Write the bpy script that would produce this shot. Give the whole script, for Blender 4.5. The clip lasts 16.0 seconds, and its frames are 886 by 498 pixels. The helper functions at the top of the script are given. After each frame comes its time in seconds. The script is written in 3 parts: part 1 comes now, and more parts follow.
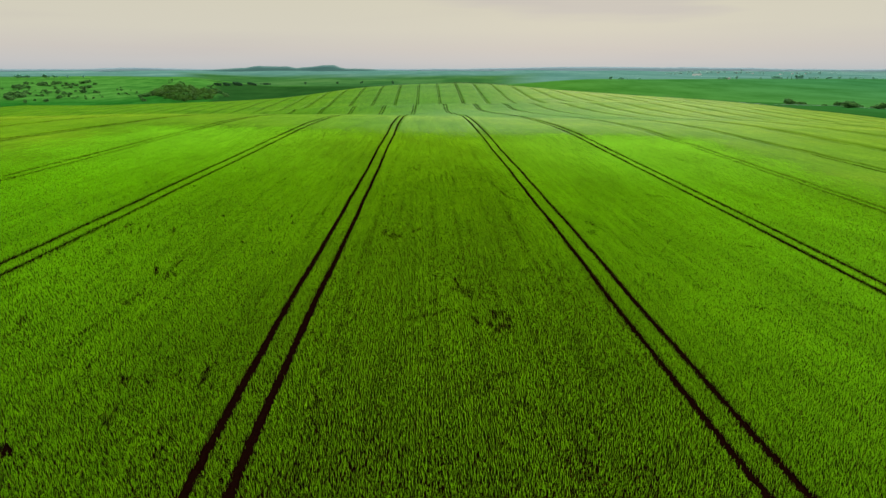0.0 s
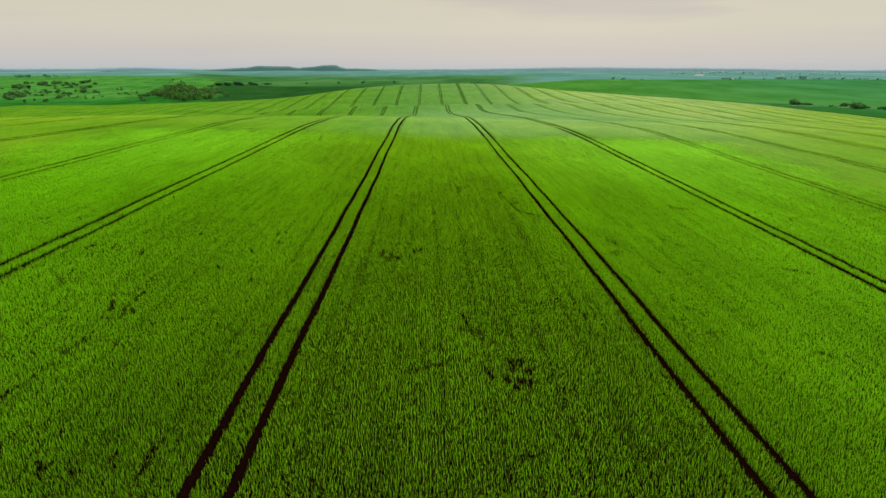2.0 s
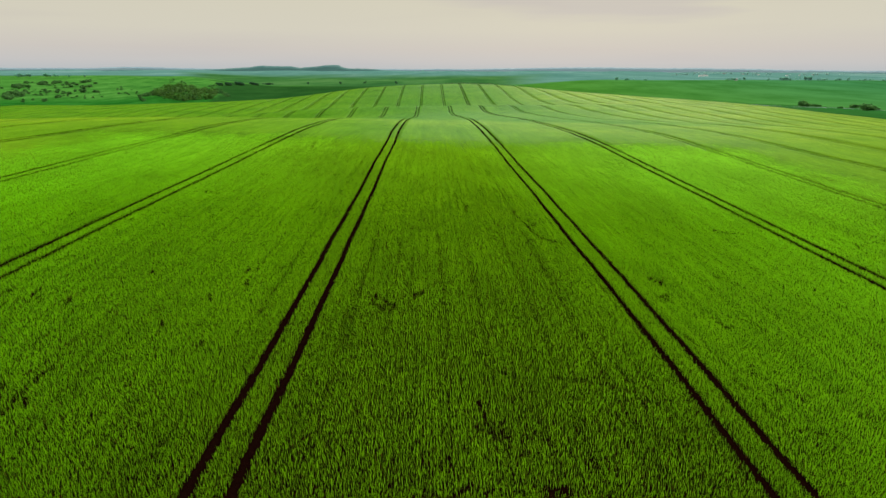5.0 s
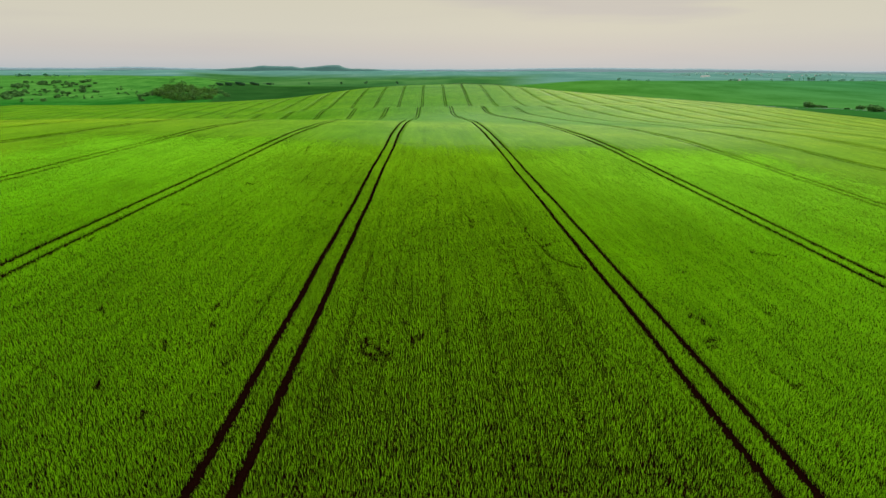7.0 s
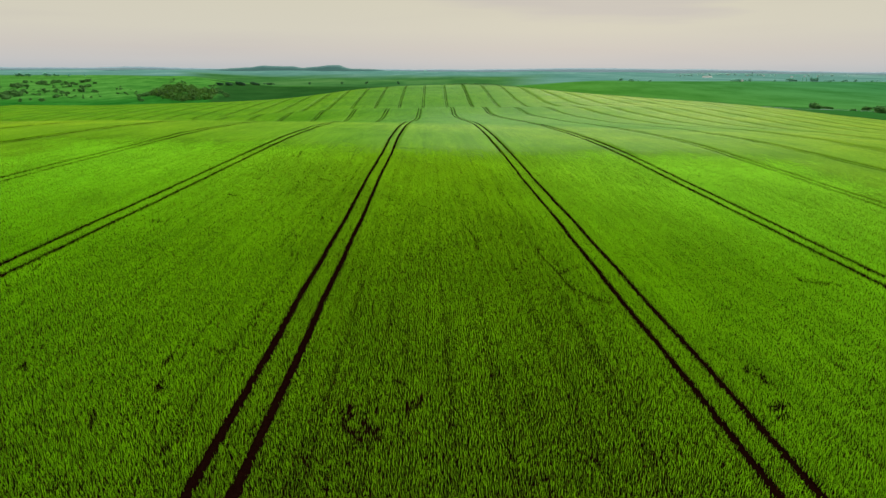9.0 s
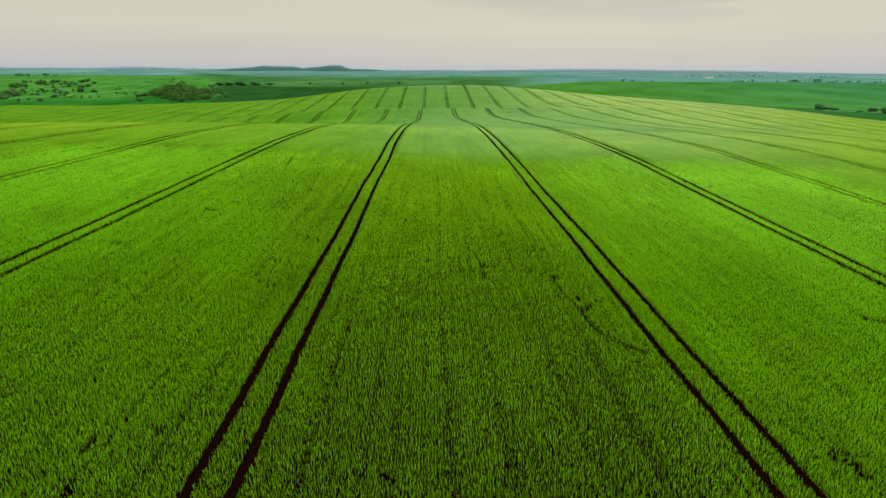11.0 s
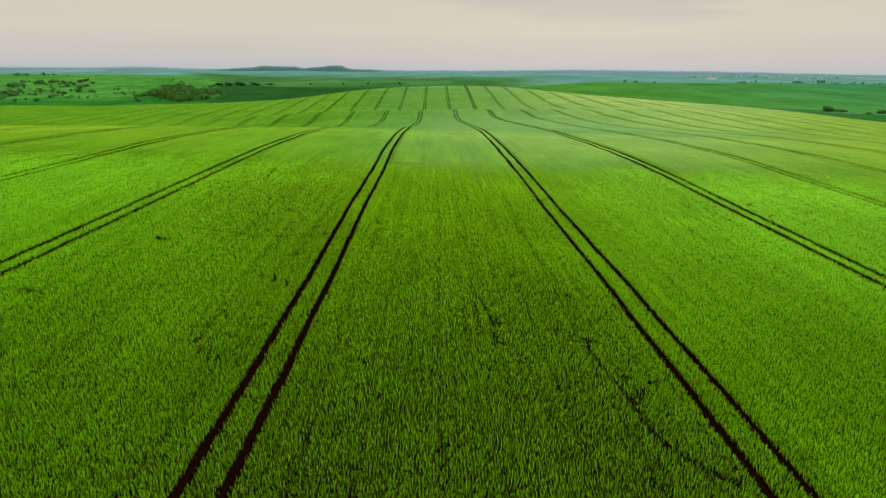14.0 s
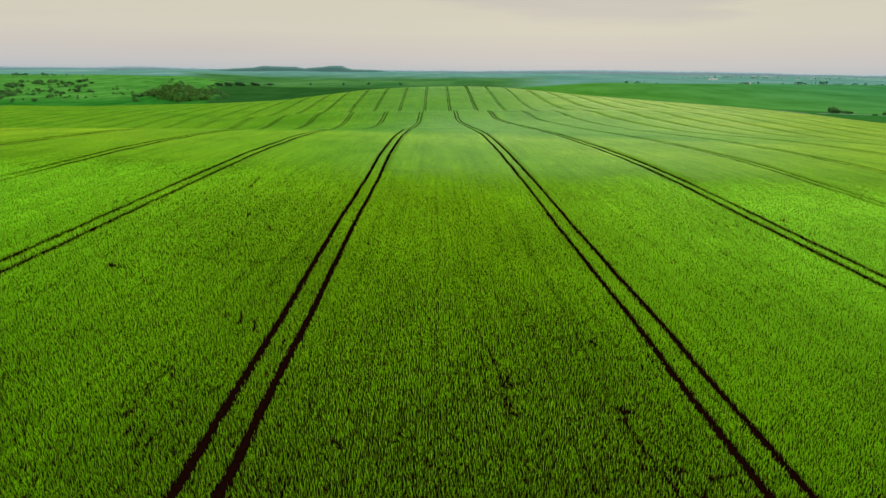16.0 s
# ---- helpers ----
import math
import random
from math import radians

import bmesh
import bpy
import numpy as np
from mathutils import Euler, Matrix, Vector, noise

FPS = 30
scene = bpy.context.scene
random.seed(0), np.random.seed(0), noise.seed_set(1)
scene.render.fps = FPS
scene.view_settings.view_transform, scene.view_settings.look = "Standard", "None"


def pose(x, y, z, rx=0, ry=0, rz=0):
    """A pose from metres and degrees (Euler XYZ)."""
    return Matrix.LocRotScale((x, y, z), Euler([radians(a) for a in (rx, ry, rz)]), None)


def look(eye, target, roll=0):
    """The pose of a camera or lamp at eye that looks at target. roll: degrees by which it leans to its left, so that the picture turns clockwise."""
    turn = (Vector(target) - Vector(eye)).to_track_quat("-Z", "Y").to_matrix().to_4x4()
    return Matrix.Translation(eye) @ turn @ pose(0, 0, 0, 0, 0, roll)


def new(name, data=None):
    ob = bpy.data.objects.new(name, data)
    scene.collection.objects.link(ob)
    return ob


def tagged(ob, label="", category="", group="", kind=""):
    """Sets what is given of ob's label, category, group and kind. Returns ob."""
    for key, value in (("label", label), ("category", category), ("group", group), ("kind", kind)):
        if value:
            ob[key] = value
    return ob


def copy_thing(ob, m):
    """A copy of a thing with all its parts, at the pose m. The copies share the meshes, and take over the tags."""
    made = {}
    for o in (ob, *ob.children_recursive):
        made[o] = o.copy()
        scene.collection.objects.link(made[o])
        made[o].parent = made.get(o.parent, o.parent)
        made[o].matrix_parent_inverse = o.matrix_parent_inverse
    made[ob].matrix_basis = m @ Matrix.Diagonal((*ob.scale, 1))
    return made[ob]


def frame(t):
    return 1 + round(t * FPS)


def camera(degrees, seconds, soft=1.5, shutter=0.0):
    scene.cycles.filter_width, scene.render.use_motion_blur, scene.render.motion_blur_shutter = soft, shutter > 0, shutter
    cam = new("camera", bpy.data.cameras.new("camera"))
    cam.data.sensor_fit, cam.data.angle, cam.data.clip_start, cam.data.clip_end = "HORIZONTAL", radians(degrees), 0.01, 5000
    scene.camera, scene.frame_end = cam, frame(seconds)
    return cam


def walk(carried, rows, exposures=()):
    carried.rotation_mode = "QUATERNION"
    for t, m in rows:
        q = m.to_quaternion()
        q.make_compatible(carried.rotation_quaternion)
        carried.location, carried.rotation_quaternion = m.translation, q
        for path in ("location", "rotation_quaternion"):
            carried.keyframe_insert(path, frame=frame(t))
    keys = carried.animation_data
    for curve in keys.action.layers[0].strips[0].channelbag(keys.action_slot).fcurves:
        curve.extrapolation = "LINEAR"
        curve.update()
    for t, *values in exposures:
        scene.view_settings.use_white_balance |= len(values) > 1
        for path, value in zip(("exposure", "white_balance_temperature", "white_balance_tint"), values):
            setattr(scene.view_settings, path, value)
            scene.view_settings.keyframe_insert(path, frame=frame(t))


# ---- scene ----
# camera: a drone gliding forward over the crop
cam = camera(73.7, 16.0, soft=1.45)
PATH = [
    (0.0, pose(-0.06, 0.00, 17.15, 73.114, -0.000, -1.625)),
    (2.0, pose(-0.18, 7.47, 17.16, 73.119, -0.064, -1.480)),
    (4.0, pose(-0.27, 15.06, 17.16, 73.129, -0.128, -1.347)),
    (6.0, pose(-0.32, 22.74, 17.15, 73.142, -0.194, -1.226)),
    (8.0, pose(-0.31, 30.53, 17.15, 73.159, -0.261, -1.117)),
    (10.0, pose(-0.23, 38.39, 17.16, 73.179, -0.329, -1.020)),
    (12.0, pose(-0.09, 46.34, 17.17, 73.204, -0.399, -0.935)),
    (14.0, pose(0.09, 54.35, 17.19, 73.231, -0.469, -0.863)),
    (16.0, pose(0.29, 62.43, 17.19, 73.264, -0.540, -0.803)),
]
walk(cam, PATH)
scene.view_settings.exposure = 0.0

# ---------------------------------------------------------------- world and light
SUN_EL, SUN_AZ = 17.0, 14.0  # degrees above the horizon, clockwise from the flight direction


def make_world():
    world = bpy.data.worlds.new("overcast_evening")
    world.use_nodes = True
    nt = world.node_tree
    nt.nodes.clear()
    out = nt.nodes.new("ShaderNodeOutputWorld")
    tc = nt.nodes.new("ShaderNodeTexCoord")
    sep = nt.nodes.new("ShaderNodeSeparateXYZ")
    nt.links.new(tc.outputs["Generated"], sep.inputs[0])
    ramp = nt.nodes.new("ShaderNodeValToRGB")
    stops = [
        (0.000, (0.50, 0.53, 0.55)), (0.012, (0.570, 0.560, 0.555)), (0.032, (0.620, 0.580, 0.532)),
        (0.060, (0.665, 0.63, 0.525)), (0.120, (0.665, 0.63, 0.495)), (0.300, (0.90, 0.86, 0.74)),
        (1.000, (1.70, 1.66, 1.50)),
    ]
    el = ramp.color_ramp.elements
    el[0].position, el[0].color = stops[0][0], (*stops[0][1], 1)
    el[1].position, el[1].color = stops[-1][0], (*stops[-1][1], 1)
    for pos, col in stops[1:-1]:
        e = el.new(pos)
        e.color = (*col, 1)
    nt.links.new(sep.outputs["Z"], ramp.inputs[0])
    # thin cloud streaks
    mp = nt.nodes.new("ShaderNodeMapping")
    mp.inputs["Scale"].default_value = (2.2, 2.2, 26.0)
    mp.inputs["Location"].default_value = (0.35, 0.0, 0.6)
    nt.links.new(tc.outputs["Generated"], mp.inputs[0])
    nz = nt.nodes.new("ShaderNodeTexNoise")
    nz.inputs["Scale"].default_value = 1.6
    nz.inputs["Detail"].default_value = 5
    nz.inputs["Roughness"].default_value = 0.45
    nt.links.new(mp.outputs[0], nz.inputs["Vector"])
    cr = nt.nodes.new("ShaderNodeValToRGB")
    cr.color_ramp.elements[0].position, cr.color_ramp.elements[0].color = 0.52, (1, 1, 1, 1)
    cr.color_ramp.elements[1].position, cr.color_ramp.elements[1].color = 0.72, (0.975, 0.97, 0.985, 1)
    nt.links.new(nz.outputs["Fac"], cr.inputs[0])
    mul = nt.nodes.new("ShaderNodeMix")
    mul.data_type, mul.blend_type = "RGBA", "MULTIPLY"
    mul.inputs[0].default_value = 1.0
    nt.links.new(ramp.outputs[0], mul.inputs[6])
    nt.links.new(cr.outputs[0], mul.inputs[7])
    # one flat lilac cloud, ahead and a little to the right
    sub = nt.nodes.new("ShaderNodeMapping")
    sub.inputs["Location"].default_value = (-0.12 / 0.26, 0.0, -0.134 / 0.038)
    sub.inputs["Scale"].default_value = (1 / 0.26, 0.0, 1 / 0.038)
    slant = nt.nodes.new("ShaderNodeMapping")
    slant.inputs["Rotation"].default_value = (0, -0.1, 0)
    nt.links.new(tc.outputs["Generated"], slant.inputs[0])
    nt.links.new(slant.outputs[0], sub.inputs[0])
    reach = nt.nodes.new("ShaderNodeVectorMath")
    reach.operation = "LENGTH"
    nt.links.new(sub.outputs[0], reach.inputs[0])
    frayed = nt.nodes.new("ShaderNodeMath")
    frayed.operation = "MULTIPLY_ADD"
    nt.links.new(nz.outputs["Fac"], frayed.inputs[0])
    frayed.inputs[1].default_value = 1.6
    nt.links.new(reach.outputs["Value"], frayed.inputs[2])
    shape = nt.nodes.new("ShaderNodeValToRGB")
    shape.color_ramp.elements[0].position, shape.color_ramp.elements[0].color = 0.80, (0.90, 0.885, 0.98, 1)
    shape.color_ramp.elements[1].position, shape.color_ramp.elements[1].color = 1.0, (1, 1, 1, 1)
    half = nt.nodes.new("ShaderNodeMath")
    half.operation = "MULTIPLY"
    half.inputs[1].default_value = 0.5
    nt.links.new(frayed.outputs[0], half.inputs[0])
    nt.links.new(half.outputs[0], shape.inputs[0])
    cloudy = nt.nodes.new("ShaderNodeMix")
    cloudy.data_type, cloudy.blend_type = "RGBA", "MULTIPLY"
    cloudy.inputs[0].default_value = 1.0
    nt.links.new(mul.outputs[2], cloudy.inputs[6])
    nt.links.new(shape.outputs[0], cloudy.inputs[7])
    mul = cloudy
    veil = nt.nodes.new("ShaderNodeBackground")
    nt.links.new(mul.outputs[2], veil.inputs[0])
    veil.inputs[1].default_value = 0.97
    sky = nt.nodes.new("ShaderNodeTexSky")
    sky.sky_type, sky.sun_disc = "NISHITA", False
    sky.sun_elevation, sky.sun_rotation = radians(SUN_EL), radians(SUN_AZ)
    blue = nt.nodes.new("ShaderNodeBackground")
    nt.links.new(sky.outputs[0], blue.inputs[0])
    blue.inputs[1].default_value = 0.001
    add = nt.nodes.new("ShaderNodeAddShader")
    nt.links.new(veil.outputs[0], add.inputs[0])
    nt.links.new(blue.outputs[0], add.inputs[1])
    nt.links.new(add.outputs[0], out.inputs[0])
    scene.world = world


make_world()
sun = new("sun", bpy.data.lights.new("sun", "SUN"))
sun.data.energy, sun.data.angle, sun.data.color = 4.6, radians(40), (1.0, 0.95, 0.86)
sa, se = radians(SUN_AZ), radians(SUN_EL)
sun.matrix_world = look((300 * math.sin(sa) * math.cos(se), 300 * math.cos(sa) * math.cos(se), 300 * math.sin(se)), (0, 0, 0))


# ---------------------------------------------------------------- materials
def nodes_of(name):
    mat = bpy.data.materials.new(name)
    mat.use_nodes = True
    nt = mat.node_tree
    nt.nodes.clear()
    return mat, nt, nt.nodes.new("ShaderNodeOutputMaterial")


def noise_node(nt, scale, detail=4.0, rough=0.55, stretch=(1, 1, 1)):
    tc = nt.nodes.new("ShaderNodeTexCoord")
    mp = nt.nodes.new("ShaderNodeMapping")
    mp.inputs["Scale"].default_value = stretch
    nt.links.new(tc.outputs["Object"], mp.inputs[0])
    nz = nt.nodes.new("ShaderNodeTexNoise")
    nz.inputs["Scale"].default_value = scale
    nz.inputs["Detail"].default_value = detail
    nz.inputs["Roughness"].default_value = rough
    nt.links.new(mp.outputs[0], nz.inputs["Vector"])
    return nz.outputs["Fac"]


def ramp_node(nt, fac, stops):
    r = nt.nodes.new("ShaderNodeValToRGB")
    el = r.color_ramp.elements
    el[0].position, el[0].color = stops[0][0], (*stops[0][1], 1)
    el[1].position, el[1].color = stops[-1][0], (*stops[-1][1], 1)
    for pos, col in stops[1:-1]:
        e = el.new(pos)
        e.color = (*col, 1)
    nt.links.new(fac, r.inputs[0])
    return r.outputs[0]


def mix_node(nt, fac, a, b, blend="MIX"):
    m = nt.nodes.new("ShaderNodeMix")
    m.data_type, m.blend_type = "RGBA", blend
    for sock, val in ((m.inputs[0], fac), (m.inputs[6], a), (m.inputs[7], b)):
        if isinstance(val, (int, float)):
            sock.default_value = val
        elif isinstance(val, tuple):
            sock.default_value = (*val, 1)
        else:
            nt.links.new(val, sock)
    return m.outputs[2]


def attr_node(nt, name):
    a = nt.nodes.new("ShaderNodeAttribute")
    a.attribute_name = name
    return a


def leafy(nt, out, colour, translucent=0.3, bump=None, bump_dist=0.1, rough=0.65, spec=0.15, gloss=None, sheen=0.0, fuzz=0.2, bloom=(0.92, 1.0, 0.5), upward=0.0):
    bs = nt.nodes.new("ShaderNodeBsdfPrincipled")
    bs.inputs["Roughness"].default_value = rough
    bs.inputs["Specular IOR Level"].default_value = spec
    nt.links.new(colour, bs.inputs["Base Color"])
    if sheen:  # the soft bloom of awns and waxy leaves
        if isinstance(sheen, float):
            bs.inputs["Sheen Weight"].default_value = sheen
        else:
            nt.links.new(sheen, bs.inputs["Sheen Weight"])
        bs.inputs["Sheen Roughness"].default_value = fuzz
        bs.inputs["Sheen Tint"].default_value = (*bloom, 1)
    if upward:  # leaves bend over: their upper side takes the light
        geo = nt.nodes.new("ShaderNodeNewGeometry")
        bend = nt.nodes.new("ShaderNodeVectorMath")
        bend.operation = "MULTIPLY_ADD"
        bend.inputs[1].default_value = (1 - upward,) * 3
        bend.inputs[2].default_value = (0, 0, upward)
        unit = nt.nodes.new("ShaderNodeVectorMath")
        unit.operation = "NORMALIZE"
        nt.links.new(geo.outputs["Normal"], bend.inputs[0])
        nt.links.new(bend.outputs[0], unit.inputs[0])
        nt.links.new(unit.outputs[0], bs.inputs["Normal"])
    if gloss is not None:
        nt.links.new(gloss, bs.inputs["Specular IOR Level"])
    if bump is not None:
        b = nt.nodes.new("ShaderNodeBump")
        b.inputs["Strength"].default_value = 0.8
        b.inputs["Distance"].default_value = bump_dist
        nt.links.new(bump, b.inputs["Height"])
        nt.links.new(b.outputs[0], bs.inputs["Normal"])
    if translucent:
        tr = nt.nodes.new("ShaderNodeBsdfTranslucent")
        nt.links.new(colour, tr.inputs[0])
        mx = nt.nodes.new("ShaderNodeMixShader")
        mx.inputs[0].default_value = translucent
        nt.links.new(bs.outputs[0], mx.inputs[1])
        nt.links.new(tr.outputs[0], mx.inputs[2])
        nt.links.new(mx.outputs[0], out.inputs[0])
    else:
        nt.links.new(bs.outputs[0], out.inputs[0])


def along(nt, axis, reach, a, b):
    """A tint that goes from a to b over a stretch of the field."""
    tc = nt.nodes.new("ShaderNodeTexCoord")
    sep = nt.nodes.new("ShaderNodeSeparateXYZ")
    nt.links.new(tc.outputs["Object"], sep.inputs[0])
    mr = nt.nodes.new("ShaderNodeMapRange")
    mr.inputs["From Min"].default_value, mr.inputs["From Max"].default_value = reach
    nt.links.new(sep.outputs[axis], mr.inputs["Value"])
    return mix_node(nt, mr.outputs[0], a, b)


def mat_blades():
    mat, nt, out = nodes_of("wheat_blades")
    geo = nt.nodes.new("ShaderNodeNewGeometry")
    col = ramp_node(nt, geo.outputs["Random Per Island"], [
        (0.0, (0.102, 0.265, 0.001)), (0.45, (0.114, 0.300, 0.001)),
        (0.8, (0.126, 0.335, 0.0015)), (1.0, (0.148, 0.360, 0.002))])
    big = ramp_node(nt, noise_node(nt, 0.09, 4, 0.6, (1.0, 0.45, 1.0)), [(0.3, (0.82, 0.80, 0.8)), (0.7, (1.15, 1.12, 1.1))])
    clump = ramp_node(nt, noise_node(nt, 1.9, 4, 0.6, (1.0, 0.8, 0.3)), [(0.32, (0.84, 0.86, 0.87)), (0.5, (1.0, 1.0, 1.0)), (0.68, (1.11, 1.09, 1.06))])
    drill = ramp_node(nt, noise_node(nt, 1.7, 3, 0.6, (1.0, 0.05, 1.0)), [(0.33, (0.80, 0.83, 0.85)), (0.5, (1.0, 1.0, 1.0)), (0.68, (1.12, 1.10, 1.08))])
    for tint in (clump, drill):
        col = mix_node(nt, 1.0, col, tint, "MULTIPLY")
    # grazing light in the colour: paler, yellower on the rise's flanks and far off
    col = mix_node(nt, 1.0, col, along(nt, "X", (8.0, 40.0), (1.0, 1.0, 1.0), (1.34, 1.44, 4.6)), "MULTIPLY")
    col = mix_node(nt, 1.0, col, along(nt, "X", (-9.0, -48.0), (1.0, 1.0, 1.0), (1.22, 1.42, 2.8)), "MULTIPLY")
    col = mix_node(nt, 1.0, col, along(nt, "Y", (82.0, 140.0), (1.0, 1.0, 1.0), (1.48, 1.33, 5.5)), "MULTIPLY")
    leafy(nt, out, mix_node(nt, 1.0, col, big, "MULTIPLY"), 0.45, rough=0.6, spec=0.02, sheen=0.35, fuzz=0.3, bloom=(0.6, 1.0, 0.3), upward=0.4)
    return mat


def mat_canopy():
    mat, nt, out = nodes_of("wheat_canopy")
    fine = noise_node(nt, 2.6, 6, 0.7, (1.0, 0.6, 1.0))
    col = ramp_node(nt, fine, [(0.32, (0.076, 0.184, 0.006)), (0.5, (0.132, 0.316, 0.014)), (0.68, (0.182, 0.390, 0.026))])
    big = ramp_node(nt, noise_node(nt, 0.03, 5, 0.6, (0.7, 1.0, 1.0)), [(0.32, (0.76, 0.84, 0.8)), (0.5, (1.0, 1.0, 1.0)), (0.7, (1.26, 1.10, 1.2))])
    wind = ramp_node(nt, noise_node(nt, 0.22, 5, 0.65, (1.0, 0.2, 1.0)), [(0.34, (0.82, 0.86, 0.88)), (0.6, (1.07, 1.05, 1.06))])
    drill = ramp_node(nt, noise_node(nt, 1.1, 2, 0.5, (1.0, 0.02, 1.0)), [(0.3, (0.87, 0.89, 0.92)), (0.7, (1.08, 1.07, 1.05))])
    weeds = ramp_node(nt, noise_node(nt, 0.10, 5, 0.65, (0.7, 1.0, 1.0)), [(0.64, (1.0, 1.0, 1.0)), (0.70, (0.62, 0.74, 0.7))])
    speck = ramp_node(nt, noise_node(nt, 8.0, 3, 0.7, (1.0, 0.7, 1.0)), [(0.34, (0.55, 0.60, 0.6)), (0.52, (1.0, 1.0, 1.0)), (0.72, (1.22, 1.18, 1.1))])
    for tint in (big, wind, drill, weeds, speck):
        col = mix_node(nt, 1.0, col, tint, "MULTIPLY")
    # paler far on, yellower on the rise's flanks: grazing sky glow put into colour
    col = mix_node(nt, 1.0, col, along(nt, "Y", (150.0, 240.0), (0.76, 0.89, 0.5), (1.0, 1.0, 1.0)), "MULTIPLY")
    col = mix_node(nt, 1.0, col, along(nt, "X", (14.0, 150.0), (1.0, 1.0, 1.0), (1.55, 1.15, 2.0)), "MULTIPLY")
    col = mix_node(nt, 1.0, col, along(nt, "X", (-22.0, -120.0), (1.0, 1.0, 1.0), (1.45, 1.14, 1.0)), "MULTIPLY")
    # slope beyond the first rise: its dimmer shading is put into the base colour
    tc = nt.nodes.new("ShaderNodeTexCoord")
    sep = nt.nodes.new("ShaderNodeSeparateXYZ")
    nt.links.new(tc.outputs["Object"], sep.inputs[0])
    slope_shade = nt.nodes.new("ShaderNodeMapRange")
    slope_shade.inputs["From Min"].default_value, slope_shade.inputs["From Max"].default_value = 226.0, 250.0
    nt.links.new(sep.outputs["Y"], slope_shade.inputs["Value"])
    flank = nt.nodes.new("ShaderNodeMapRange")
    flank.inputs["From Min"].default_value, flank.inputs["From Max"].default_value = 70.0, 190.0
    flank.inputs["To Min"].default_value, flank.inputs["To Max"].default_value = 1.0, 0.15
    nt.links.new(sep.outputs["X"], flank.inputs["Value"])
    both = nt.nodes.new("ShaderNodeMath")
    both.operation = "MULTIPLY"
    nt.links.new(slope_shade.outputs[0], both.inputs[0])
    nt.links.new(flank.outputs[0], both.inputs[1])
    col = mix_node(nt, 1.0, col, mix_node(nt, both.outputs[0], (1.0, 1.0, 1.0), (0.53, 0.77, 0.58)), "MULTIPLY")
    bare_shade = attr_node(nt, "bare_shade")
    # dark stem colour that holds the shade between plants and on track walls
    shaded_stems = ramp_node(nt, noise_node(nt, 5.0, 5, 0.7), [(0.3, (0.009, 0.0040, 0.0008)), (0.7, (0.028, 0.013, 0.002))])
    col = mix_node(nt, bare_shade.outputs["Fac"], col, shaded_stems)
    wax = nt.nodes.new("ShaderNodeMapRange")
    wax.inputs["To Min"].default_value, wax.inputs["To Max"].default_value = 0.001, 0.0
    nt.links.new(bare_shade.outputs["Fac"], wax.inputs["Value"])
    bloom = nt.nodes.new("ShaderNodeMapRange")
    bloom.inputs["To Min"].default_value, bloom.inputs["To Max"].default_value = 0.003, 0.0
    nt.links.new(bare_shade.outputs["Fac"], bloom.inputs["Value"])
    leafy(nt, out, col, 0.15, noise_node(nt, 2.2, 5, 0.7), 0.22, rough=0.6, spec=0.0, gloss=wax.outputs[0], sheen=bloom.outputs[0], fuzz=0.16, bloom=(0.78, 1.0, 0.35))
    return mat


